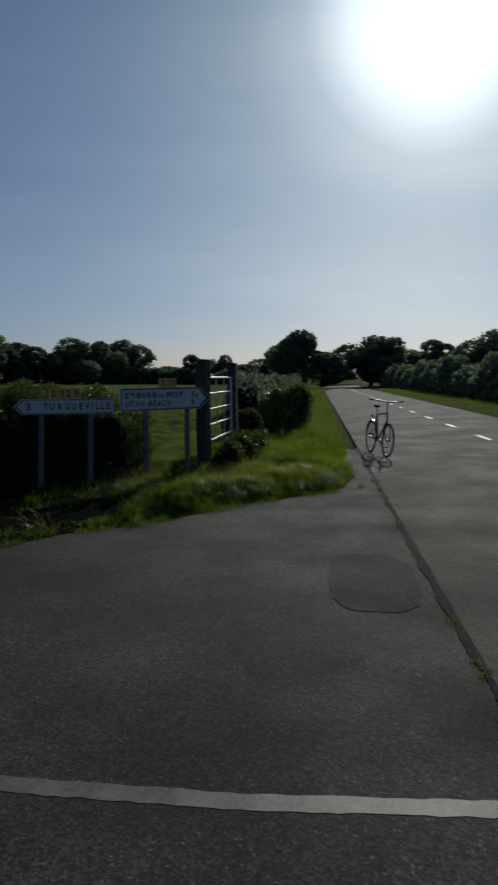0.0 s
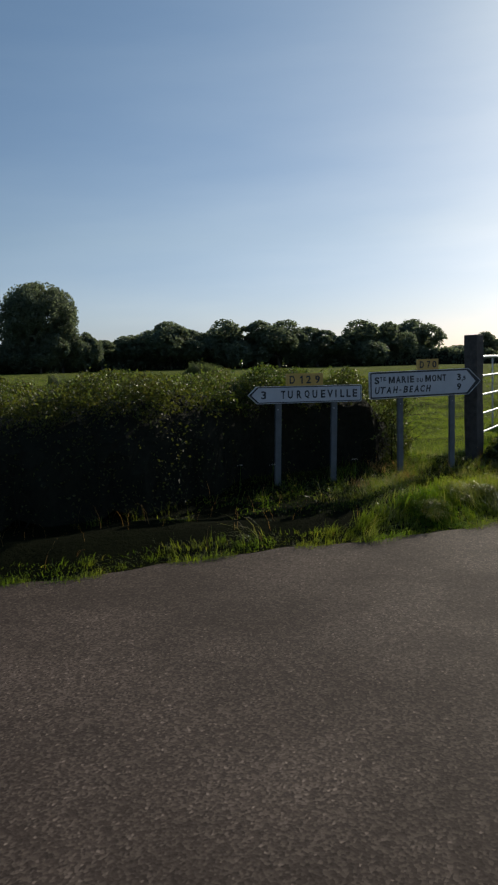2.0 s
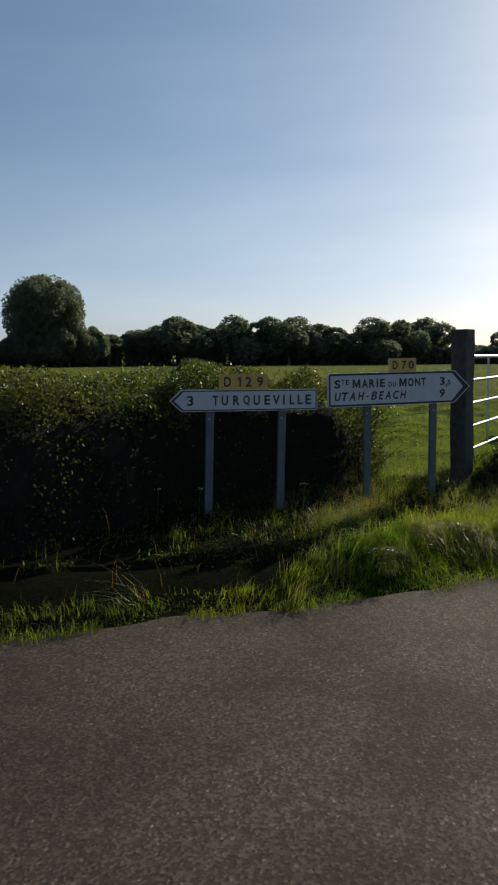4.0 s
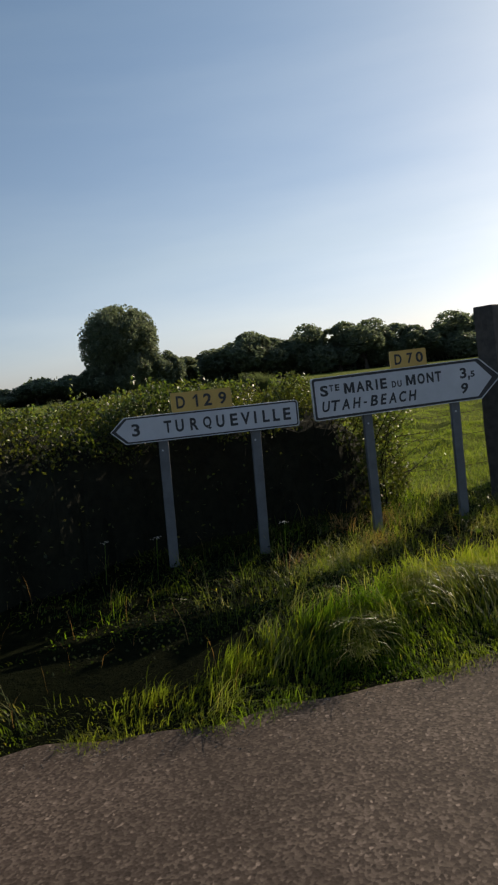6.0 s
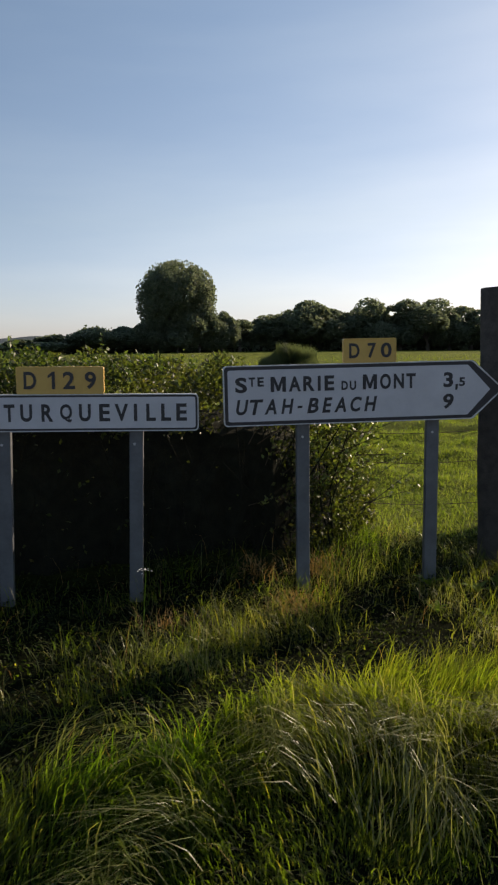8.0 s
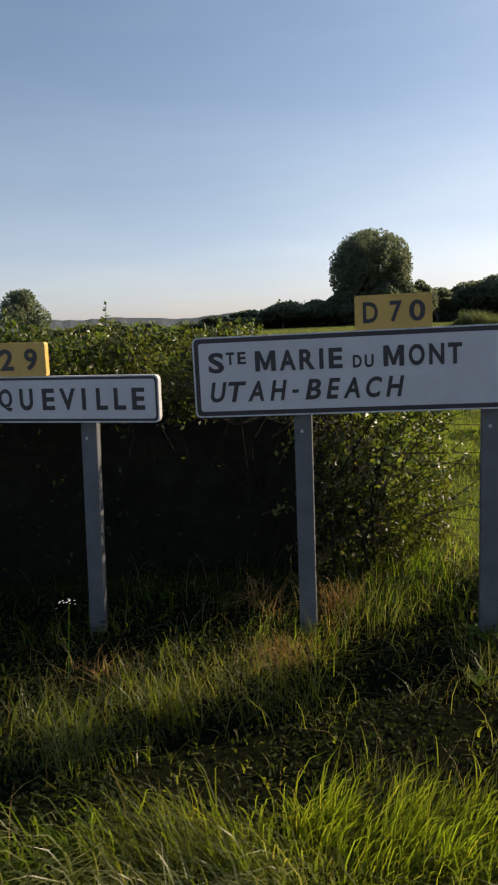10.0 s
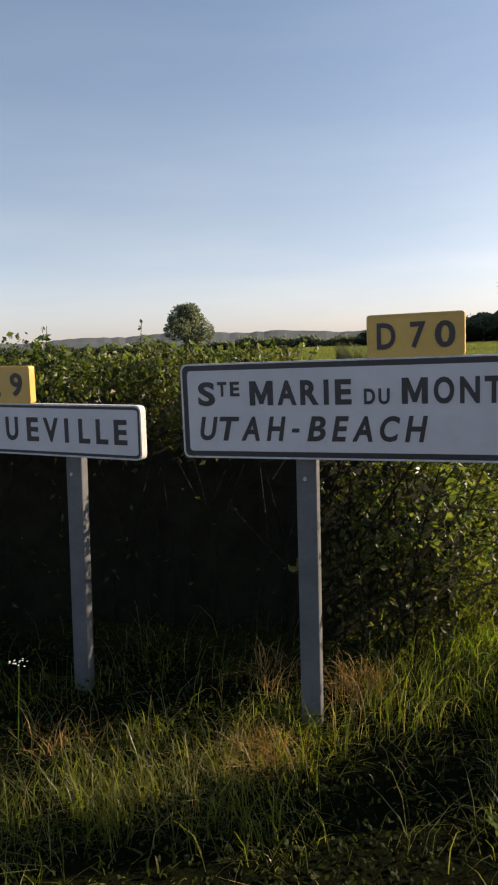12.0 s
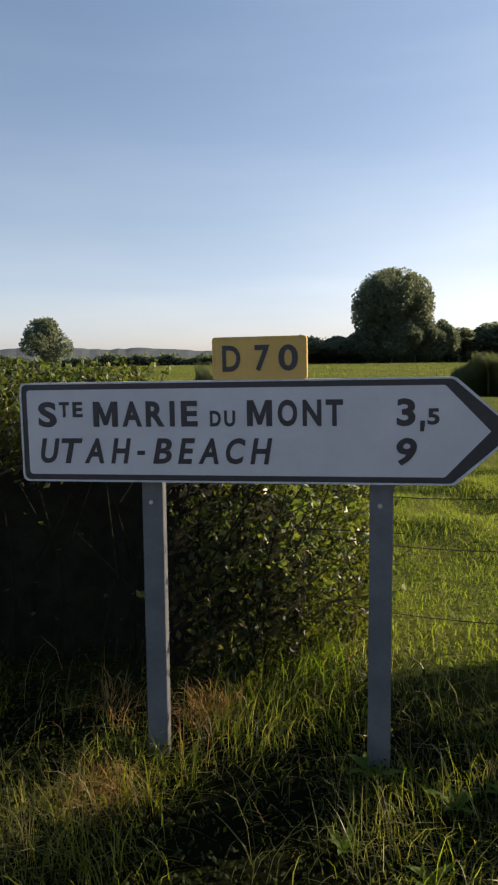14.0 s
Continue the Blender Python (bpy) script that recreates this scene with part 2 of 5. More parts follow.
def ground_material():
    m, nt, b = mat("turf, and soil with shade painted in", 1.0, 0, 0.02)
    big, mid, fine = noise_tex(nt, 0.09, 5), noise_tex(nt, 1.3, 6, 0.7), noise_tex(nt, 24, 6, 0.7)
    turf = ramp(nt, mid, [(0.3, (0.085, 0.120, 0.022)), (0.55, (0.135, 0.172, 0.032)), (0.75, (0.19, 0.20, 0.054))])
    turf = mix(nt, ramp(nt, big, [(0.4, (0, 0, 0)), (0.65, (0.6, 0.6, 0.6))]), turf, (0.22, 0.235, 0.055))
    turf = mix(nt, ramp(nt, fine, [(0.35, (0, 0, 0)), (0.62, (0.75, 0.75, 0.75))]), (0.075, 0.085, 0.022), turf)
    # verge thatch under long grass has shade put into its near-black; the grazed meadow begins past the hedge
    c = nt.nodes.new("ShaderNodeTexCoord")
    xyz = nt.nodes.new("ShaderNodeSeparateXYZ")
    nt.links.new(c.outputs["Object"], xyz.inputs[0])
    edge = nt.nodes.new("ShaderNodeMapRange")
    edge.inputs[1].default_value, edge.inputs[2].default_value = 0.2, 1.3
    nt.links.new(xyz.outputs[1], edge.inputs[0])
    shaded_thatch = ramp(nt, fine, [(0.35, (0.004, 0.006, 0.0025)), (0.65, (0.009, 0.011, 0.0045))])
    nt.links.new(mix(nt, edge.outputs[0], shaded_thatch, turf), b.inputs["Base Color"])
    bump(nt, b, fine, 0.8, 0.05)
    return m


M_GROUND = ground_material()


# ---- builders ----
def smooth(a, b, x):
    t = np.clip((np.asarray(x, float) - a) / (b - a), 0, 1)
    return t * t * (3 - 2 * t)


def raw_mesh(name, verts, tris, material, shade=False):
    """A mesh from arrays of corners and triangles."""
    me = bpy.data.meshes.new(name)
    verts, tris = np.asarray(verts, np.float32), np.asarray(tris, np.int32)
    me.vertices.add(len(verts))
    me.vertices.foreach_set("co", verts.ravel())
    me.loops.add(tris.size)
    me.loops.foreach_set("vertex_index", tris.ravel())
    me.polygons.add(len(tris))
    me.polygons.foreach_set("loop_start", np.arange(0, tris.size, 3, dtype=np.int32))
    me.polygons.foreach_set("use_smooth", np.full(len(tris), shade))
    me.materials.append(material)
    me.update(calc_edges=True)
    return me


def part(name, bm, material, parent=None, label=""):
    """Links a bmesh as one mesh object under a thing or a part."""
    me = bpy.data.meshes.new(name)
    bm.to_mesh(me)
    bm.free()
    me.materials.append(material)
    ob = new(name, me)
    ob.parent = parent
    return tagged(ob, label)


def box(bm, size, m=Matrix(), bevel=0.0):
    r = bmesh.ops.create_cube(bm, size=1.0, matrix=m @ Matrix.Diagonal((*size, 1)))
    if bevel:
        edges = {e for v in r["verts"] for e in v.link_edges}
        bmesh.ops.bevel(bm, geom=list(edges), offset=bevel, segments=2, affect="EDGES", profile=0.5)
    return bm


def tube(bm, a, b, r1, r2=None, n=10):
    a, b = Vector(a), Vector(b)
    d = b - a
    m = Matrix.Translation((a + b) / 2) @ d.to_track_quat("Z", "Y").to_matrix().to_4x4()
    bmesh.ops.create_cone(bm, cap_ends=True, segments=n, radius1=r1, radius2=r1 if r2 is None else r2, depth=d.length, matrix=m)
    return bm


def ring(bm, centre, m3, R, r, n=36, k=8):
    """A torus round the local z axis of m3."""
    vs = []
    for i in range(n):
        a = 2 * math.pi * i / n
        for j in range(k):
            b = 2 * math.pi * j / k
            p = Vector(((R + r * math.cos(b)) * math.cos(a), (R + r * math.cos(b)) * math.sin(a), r * math.sin(b)))
            vs.append(bm.verts.new(Vector(centre) + m3 @ p))
    for i in range(n):
        for j in range(k):
            f = bm.faces.new((vs[i * k + j], vs[(i + 1) % n * k + j], vs[(i + 1) % n * k + (j + 1) % k], vs[i * k + (j + 1) % k]))
            f.smooth = True
    return bm


def outline(points, r, seg=5):
    """A closed outline with its corners rounded by r (one radius a corner)."""
    out, n = [], len(points)
    for i, p in enumerate(points):
        p, a, b = Vector(p), Vector(points[i - 1]), Vector(points[(i + 1) % n])
        k = r[i]
        if k <= 0:
            out.append(p)
            continue
        u, v = (a - p).normalized(), (b - p).normalized()
        s, e = p + u * k, p + v * k
        for j in range(seg + 1):
            t = j / seg
            out.append(s * (1 - t) ** 2 + p * 2 * t * (1 - t) + e * t * t)
    return out


def slab(bm, pts, y0, y1):
    """A plate in the xz plane between two depths."""
    f = [bm.verts.new((p[0], y0, p[1])) for p in pts]
    b = [bm.verts.new((p[0], y1, p[1])) for p in pts]
    bm.faces.new(f)
    bm.faces.new(b[::-1])
    n = len(pts)
    for i in range(n):
        bm.faces.new((f[i], b[i], b[(i + 1) % n], f[(i + 1) % n]))
    bmesh.ops.recalc_face_normals(bm, faces=bm.faces)
    return bm


def band(bm, outer, inner, y0, y1):
    """A frame between two outlines with the same number of corners."""
    n = len(outer)
    rows = [[bm.verts.new((p[0], y, p[1])) for p in pts] for pts, y in ((outer, y0), (inner, y0), (inner, y1), (outer, y1))]
    for k in range(4):
        a, b = rows[k], rows[(k + 1) % 4]
        for i in range(n):
            bm.faces.new((a[i], a[(i + 1) % n], b[(i + 1) % n], b[i]))
    bmesh.ops.recalc_face_normals(bm, faces=bm.faces)
    return bm


def letter_m(x0, x1, z0, z1, y, material, parent):
    """A bold capital M with straight stems."""
    pts = [(0, 0), (0.235, 0), (0.235, 0.60), (0.42, 0.06), (0.58, 0.06), (0.765, 0.60), (0.765, 0), (1, 0), (1, 1), (0.74, 1), (0.5, 0.40), (0.26, 1), (0, 1)]
    part("letter", slab(bmesh.new(), [(x0 + a * (x1 - x0), z0 + b * (z1 - z0)) for a, b in pts], y - 0.0008, y + 0.0008), material, parent)


def lettering(text, x0, x1, z0, z1, y, material, parent, bold=0.012, shear=0.0):
    """Words in the built-in font, fitted into a rectangle of the xz plane and facing -y."""
    cu = bpy.data.curves.new("letter", "FONT")
    cu.body, cu.offset, cu.shear, cu.extrude, cu.resolution_u = text, bold, shear, 0.01, 4
    tmp = new("letter", cu)
    bpy.context.view_layer.update()
    me = bpy.data.meshes.new_from_object(tmp.evaluated_get(bpy.context.evaluated_depsgraph_get()))
    bpy.data.objects.remove(tmp)
    bpy.data.curves.remove(cu)
    co = np.empty(len(me.vertices) * 3, np.float32)
    me.vertices.foreach_get("co", co)
    co = co.reshape(-1, 3)
    lo, hi = co.min(0), co.max(0)
    s = (co - lo) / (hi - lo)
    out = np.c_[x0 + s[:, 0] * (x1 - x0), y + 0.0008 - s[:, 2] * 0.0016, z0 + s[:, 1] * (z1 - z0)]
    me.vertices.foreach_set("co", out.astype(np.float32).ravel())
    bm = bmesh.new()
    bm.from_mesh(me)
    bpy.data.meshes.remove(me)
    bm.verts.ensure_lookup_table()
    seen_ = set()
    for v in bm.verts:
        if v.index in seen_:
            continue
        group, todo = [], [v]
        seen_.add(v.index)
        while todo:
            w = todo.pop()
            group.append(w)
            for ed in w.link_edges:
                o = ed.other_vert(w)
                if o.index not in seen_:
                    seen_.add(o.index)
                    todo.append(o)
        one = bmesh.new()
        copy = {w.index: one.verts.new(w.co) for w in group}
        for f in {f for w in group for f in w.link_faces}:
            one.faces.new([copy[w.index] for w in f.verts])
        part("letter", one, material, parent)
    bm.free()


# ---- lie of the land ----
SLOPE = 0.92
COSR = 1 / math.hypot(1, SLOPE)
U = Vector((COSR, SLOPE * COSR))
NORM = Vector((-U.y, U.x))          # to the left of the main road
LEFT0 = Vector((0.0, -5.05))        # a place on the main road's left edge
WIDTH = 5.8
EDGE_Y = -2.38


def edge_wave(x):
    return 0.05 * np.sin(2.1 * x + 0.4) + 0.03 * np.sin(5.3 * x) + 0.02 * np.sin(11.7 * x + 1)


def verge_distance(x, y):
    """Metres into the north verge from the tar, negative on the tar."""
    a = y - EDGE_Y - edge_wave(x) - 0.010 * np.maximum(0, -x - 1)
    b = (y - SLOPE * x - LEFT0.y) * COSR - 0.35 - 0.06 * np.sin(x * 1.7)
    k = 0.5
    h = np.clip(0.5 + 0.5 * (b - a) / k, 0, 1)
    return b * (1 - h) + a * h - k * h * (1 - h)


def ground_z(x, y):
    x, y = np.asarray(x, float), np.asarray(y, float)
    d = verge_distance(x, y)
    right = -((y - SLOPE * x - LEFT0.y) * COSR + WIDTH) - 0.15
    south = -10.2 - y
    south = np.minimum(south, (y - SLOPE * x - LEFT0.y) * COSR - 0.3)
    away = np.maximum(np.maximum(d, right), south)
    z = -0.06 + 0.05 * smooth(-0.15, 0.05, away) + 0.165 * smooth(0.05, 0.7, away) - 0.045 * smooth(0.85, 1.35, away) + 0.13 * smooth(2.1, 3.0, away)
    z = z + 1.55 * smooth(8, 98, np.maximum(d, 0)) * (d > 0) + 0.6 * smooth(4, 60, right) * (right > 0)
    bumpy = 0.035 * np.sin(1.9 * x + 0.7 * y) * np.sin(1.3 * y - 0.4 * x) + 0.02 * np.sin(4.1 * x + 2) * np.sin(3.7 * y)
    tuft = 0.08 * np.sin(2.7 * x + 1.2 * np.sin(0.9 * y)) * np.sin(3.1 * y + 1.4 * np.sin(0.8 * x)) + 0.045 * np.sin(6.3 * x + y) * np.sin(5.1 * y - x)
    return z + bumpy * smooth(0.2, 1.2, away) + tuft * smooth(3.0, 4.5, d) * (1 - smooth(16, 30, np.abs(y)))


def spread(lo, hi, near, far, start):
    """Grid lines, fine near zero and coarser outwards."""
    out, s, v = [0.0], near, 0.0
    while v < hi:
        s = near if v < start else min(far, s * 1.09)
        v += s
        out.append(v)
    v, s = 0.0, near
    while v > lo:
        s = near if -v < start else min(far, s * 1.09)
        v -= s
        out.insert(0, v)
    return np.array(out)


xs, ys = spread(-2500, 2500, 0.16, 200, 9), spread(-2500, 2500, 0.16, 200, 9)
gx, gy = np.meshgrid(xs, ys)
gz = ground_z(gx, gy)
nx = len(xs)
q = (np.arange(len(ys) - 1)[:, None] * nx + np.arange(nx - 1)[None, :]).ravel()
tris = np.concatenate([np.c_[q, q + 1, q + nx + 1], np.c_[q, q + nx + 1, q + nx]])
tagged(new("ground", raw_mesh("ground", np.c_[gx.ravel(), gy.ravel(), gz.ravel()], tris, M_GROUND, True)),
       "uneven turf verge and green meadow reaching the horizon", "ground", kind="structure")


def strip(name, pts, w0, w1, z, material, kind="structure", label="", category="", crown=0.0, jag=0.0):
    """A band of tar or paint along a line of points, from w0 to w1 metres to its left, with turned-down sides."""
    bm = bmesh.new()
    rows = []
    for i, p in enumerate(pts):
        a, b = Vector(pts[max(0, i - 1)]), Vector(pts[min(len(pts) - 1, i + 1)])
        t = (b - a).normalized()
        n = Vector((-t.y, t.x))
        p = Vector(p)
        row = []
        j0, j1 = random.uniform(-jag, jag), random.uniform(-jag, jag)
        for k in range(7):
            w = w0 + j0 + (w1 + j1 - w0 - j0) * k / 6
            c = p + n * w
            row.append(bm.verts.new((c.x, c.y, z + crown * (1 - (k / 3 - 1) ** 2))))
        e0, e1 = p + n * (w0 + j0), p + n * (w1 + j1)
        row.insert(0, bm.verts.new((e0.x, e0.y, z - 0.05)))
        row.append(bm.verts.new((e1.x, e1.y, z - 0.05)))
        rows.append(row)
    for a, b in zip(rows, rows[1:]):
        for k in range(8):
            bm.faces.new((a[k], b[k], b[k + 1], a[k + 1]))
    bmesh.ops.recalc_face_normals(bm, faces=bm.faces)
    ob = part(name, bm, material)
    return tagged(ob, label, category, kind=kind)


# main road: straight for a hundred metres, then bending to the right
centre = []
p, a = LEFT0 - NORM * (WIDTH / 2) - U * 60, math.atan2(U.y, U.x)
for i in range(130):
    centre.append((p.x, p.y))
    if i > 80:
        a -= radians(1.6)
    p = p + Vector((math.cos(a), math.sin(a))) * 2.0
strip("main_road", centre, -WIDTH / 2, WIDTH / 2, 0.012, M_MAIN, label="sunlit grey tarmac main road with a dashed centre line", category="road", crown=0.03)
# side road: a broad apron of older tar
bm = bmesh.new()
grid = []
sx = np.concatenate([np.linspace(-60, -9, 40), np.linspace(-8.8, 6.6, 180)])
for x in sx:
    north = EDGE_Y + float(edge_wave(x)) + 0.010 * max(0, -x - 1)
    lim = LEFT0.y + SLOPE * x
    top = north + 0.06
    low = max(-10.3, min(lim - 0.15, top - 0.02)) if x > -6 else -10.3
    q = lim + 0.48
    e = min(1.0, max(0.0, 0.5 + 0.5 * (q - north) / 0.68))
    top = q * e + north * (1 - e) + 0.68 * e * (1 - e) + 0.06
    if lim - 0.15 > low:
        low = lim - 0.15
    grid.append([bm.verts.new((x, low + (top - low) * k / 14, 0.004)) for k in range(15)])
for c, d in zip(grid, grid[1:]):
    for k in range(14):
        bm.faces.new((c[k], d[k], d[k + 1], c[k + 1]))
bmesh.ops.recalc_face_normals(bm, faces=bm.faces)
for f in bm.faces:
    if f.normal.z < 0:
        f.normal_flip()
tagged(part("side_road", bm, M_ROAD), "coarse dark tarmac side road at the junction", "road", kind="structure")
# worn painted line across the mouth of the side road
line = [(-7.4, -2.2), (-6.5, -3.45), (-5.75, -4.6), (-4.99, -5.67), (-4.5, -6.34), (-3.9, -7.06), (-3.26, -7.72), (-2.4, -8.55)]
line = [Vector(line[i]) * (1 - t) + Vector(line[i + 1]) * t for i in range(len(line) - 1) for t in np.arange(0, 1, 0.05)]
line = [v for v in line if v.y < -2.9]
strip("painted_line", [(v.x, v.y) for v in line], -0.028, 0.078, 0.0060, M_LINE, label="worn grey-white line painted across the side road", category="road marking", jag=0.006)
# tar joint and grit where the two roads meet
rng = random.Random(3)
bm = bmesh.new()
rows = []
for s_ in np.arange(-4.8, 9.6, 0.06):
    wide = 0.55 * (0.030 + 0.018 * math.sin(2.3 * s_) + 0.016 * math.sin(7.1 * s_ + 1) + rng.uniform(0, 0.022) + 0.05 * max(0.0, math.sin(0.9 * s_ + 2.2)) ** 6)
    c0, c1 = LEFT0 + U * s_ + NORM * (0.0 - 0.3 * wide), LEFT0 + U * s_ + NORM * (0.02 + wide)
    rows.append((bm.verts.new((c0.x, c0.y, 0.0155)), bm.verts.new((c1.x, c1.y, 0.0125))))
for p0, p1 in zip(rows, rows[1:]):
    bm.faces.new((p0[0], p1[0], p1[1], p0[1]))
bmesh.ops.recalc_face_normals(bm, faces=bm.faces)
for f in bm.faces:
    if f.normal.z < 0:
        f.normal_flip()
tagged(part("road_joint", bm, M_JOINT), "dark crumbling tar joint between the two roads", "road joint", kind="structure")
# a patch of newer, darker tar beside the joint
bm = bmesh.new()
rim = []
for k in range(40):
    a = 2 * math.pi * k / 40
    q = LEFT0 + U * (-1.15 + 0.80 * math.copysign(abs(math.cos(a)) ** 0.6, math.cos(a)) + rng.uniform(-0.02, 0.02)) + NORM * (0.48 + 0.34 * math.copysign(abs(math.sin(a)) ** 0.6, math.sin(a)) + rng.uniform(-0.02, 0.02))
    rim.append((q.x, q.y))
hi = [bm.verts.new((*q, 0.0078)) for q in rim]
lo = [bm.verts.new((*q, 0.002)) for q in rim]
bm.faces.new(hi)
for k in range(40):
    bm.faces.new((hi[k], lo[k], lo[(k + 1) % 40], hi[(k + 1) % 40]))
bmesh.ops.recalc_face_normals(bm, faces=bm.faces)
tagged(part("tar_patch", bm, M_TARPATCH), "darker smooth tar repair beside the road joint", "road patch", kind="structure")
# weeds rooted in the joint
n_ = 1400
sw = np.random.default_rng(31)
ws = np.clip(sw.choice(np.array([-3.6, -2.9, -2.1, -0.4, 0.9, 2.2, 3.4, 4.2]), n_) + sw.normal(0, 0.10, n_), -4.6, 5.0)
wo = 0.03 + sw.normal(0, 0.025, n_)
JOINT_WEEDS = (LEFT0.x + U.x * ws + NORM.x * wo, LEFT0.y + U.y * ws + NORM.y * wo)
bm = bmesh.new()
for i in range(900):
    s = rng.uniform(-4.5, 9.0)
    w = rng.gauss(0.06, 0.09)
    c = LEFT0 + U * s + NORM * w
    r = rng.uniform(0.002, 0.006)
    m = Matrix.Translation((c.x, c.y, 0.018 + r * 0.3)) @ pose(0, 0, 0, rng.uniform(0, 90), rng.uniform(0, 90), 0) @ Matrix.Diagonal((r, r * 0.8, r * 0.55, 1))
    bmesh.ops.create_icosphere(bm, subdivisions=1, radius=1, matrix=m)
tagged(part("grit", bm, M_GRIT), "loose pale grit along the road joint", "grit", kind="stuff")
bm = bmesh.new()
for i in range(1500):
    gx_ = rng.uniform(-7, 3)
    gy_ = EDGE_Y + float(edge_wave(gx_)) + 0.010 * max(0, -gx_ - 1) - abs(rng.gauss(0, 0.13)) + 0.05
    rr_ = rng.uniform(0.0015, 0.0048)
    bmesh.ops.create_icosphere(bm, subdivisions=1, radius=1, matrix=Matrix.Translation((gx_, gy_, 0.004 + rr_ * 0.35)) @ Matrix.Diagonal((rr_, rr_ * rng.uniform(0.6, 1), rr_ * 0.6, 1)))
tagged(part("gravel", bm, M_GRIT), "loose gravel along the broken tarmac edge", "gravel", kind="stuff")
# dashes of the centre line
mid = LEFT0 - NORM * 3.25
s = 2.0
while s < 95:
    a, b = mid + U * s, mid + U * (s + 1.5)
    strip("centre_dash", [(a.x, a.y), (b.x, b.y)], -0.06, 0.06, 0.047, M_DASH, label="short white centre dash on the main road", category="road marking")
    s += 4.5


# ---- grass ----
def blades(name, x, y, z, h, w, lean, material, seed, label, category="grass", comb=0.0):
    """Bent, pointed blades, all in one mesh; comb is how much neighbours lean the same way."""
    r = np.random.default_rng(seed)
    n = len(x)
    a = r.uniform(0, 2 * np.pi, n)
    t = r.uniform(-np.pi, np.pi, n)
    if comb:
        t = t * (1 - comb) + 4.2 + 1.5 * np.sin(2.3 * x + 1.1 * y) + 1.3 * np.sin(3.9 * y - 1.7 * x + 1) + 0.7 * np.sin(8.3 * x + 2)
    tip = lean * h * r.uniform(0.3, 1.4, n)
    dx, dy = np.cos(t) * tip, np.sin(t) * tip
    wx, wy = np.cos(a) * w / 2, np.sin(a) * w / 2
    drop = np.sqrt(np.maximum(0.15, 1 - np.minimum(0.85, (tip / h) ** 2)))
    v = np.empty((n, 7, 3))
    for k, (f, g, wd) in enumerate(((0, 0, 1.0), (0.16, 0.45, 0.9), (0.5, 0.8, 0.6))):
        for s, i in ((-1, 2 * k), (1, 2 * k + 1)):
            v[:, i, 0] = x + dx * f + s * wx * wd
            v[:, i, 1] = y + dy * f + s * wy * wd
            v[:, i, 2] = z + h * g * (drop if k else 1) - (0.02 if k == 0 else 0)
    v[:, 6, 0], v[:, 6, 1], v[:, 6, 2] = x + dx, y + dy, z + h * drop * 0.97
    base = np.arange(n)[:, None, None] * 7
    t = np.array([[0, 1, 3], [0, 3, 2], [2, 3, 5], [2, 5, 4], [4, 5, 6]])[None]
    ob = new(name, raw_mesh(name, v.reshape(-1, 3), (base + t).reshape(-1, 3), material, True))
    return tagged(ob, label, category, kind="stuff")


def scatter(n, x0, x1, y0, y1, r, keep):
    x, y = r.uniform(x0, x1, n), r.uniform(y0, y1, n)
    k = keep(x, y, r)
    return x[k], y[k]


def patch(x, y, s=1.0, o=0.0):
    return 0.5 + 0.25 * np.sin(1.7 * s * x + 1.1 * s * y + o) + 0.25 * np.sin(2.9 * s * x - 2.3 * s * y + 2 * o + 1)


r = np.random.default_rng(11)
# verge in front of the signs
def verge_keep(x, y, r):
    d = verge_distance(x, y)
    thin = smooth(1.0, 1.35, d) * (1 - smooth(2.0, 2.35, d))
    bare = smooth(0.55, 0.9, d) * (1 - smooth(2.2, 2.6, d)) * (0.35 - 0.35 * smooth(0.38, 0.62, 0.6 * patch(x, y, 3.3, 0.5) + 0.4 * patch(x, y, 7.1, 1.5)))
    # thinned westwards, so the dark ground showing stands for the hedge's shade
    return (r.uniform(0, 1, len(x)) > bare) & (d > -0.05 + 0.12 * r.uniform(0, 1, len(x))) & (r.uniform(0, 1, len(x)) < (0.40 + 0.60 * patch(x, y, 1.3)) * (1 - 0.15 * thin) * (0.30 + 0.70 * smooth(-3.0, -1.2, x)))


def tufted(clumps, each, x0, x1, y0, y1, keep, r, tight=(0.02, 0.06)):
    """Places of blades gathered in tufts, and for each blade its tuft's vigour."""
    cx, cy = scatter(clumps, x0, x1, y0, y1, r, keep)
    m = (each * r.uniform(0.4, 1.6, len(cx))).astype(int)
    k = np.repeat(np.arange(len(cx)), m)
    sig = r.uniform(*tight, len(cx))[k]
    vig = r.uniform(0.55, 1.25, len(cx))[k]
    return cx[k] + r.normal(0, 1, len(k)) * sig, cy[k] + r.normal(0, 1, len(k)) * sig, vig


def bank_depth(x):
    """How far the lush bank reaches in from the tar: it narrows westwards, shaped to the edge of the lit ground."""
    return np.clip(1.30 + 0.42 * (x - 0.9), 0.32, 1.30)


# short thatch everywhere on the verge
x, y = scatter(210000, -9.5, 6.5, -2.5, 0.75, r, verge_keep)
d = verge_distance(x, y)
k = d < bank_depth(x) + 0.04
x, y, d = x[k], y[k], d[k]
h = (0.016 + 0.045 * smooth(0.1, 0.4, d) * (1 - 0.5 * smooth(0.9, 1.2, d))) * r.uniform(0.5, 1.4, len(x))
blades("verge_thatch", x, y, ground_z(x, y), h, r.uniform(0.0025, 0.0055, len(x)), 1.2, M_BLADE, 1, "short matted grass on the verge over ground darkened for shade", comb=0.5)
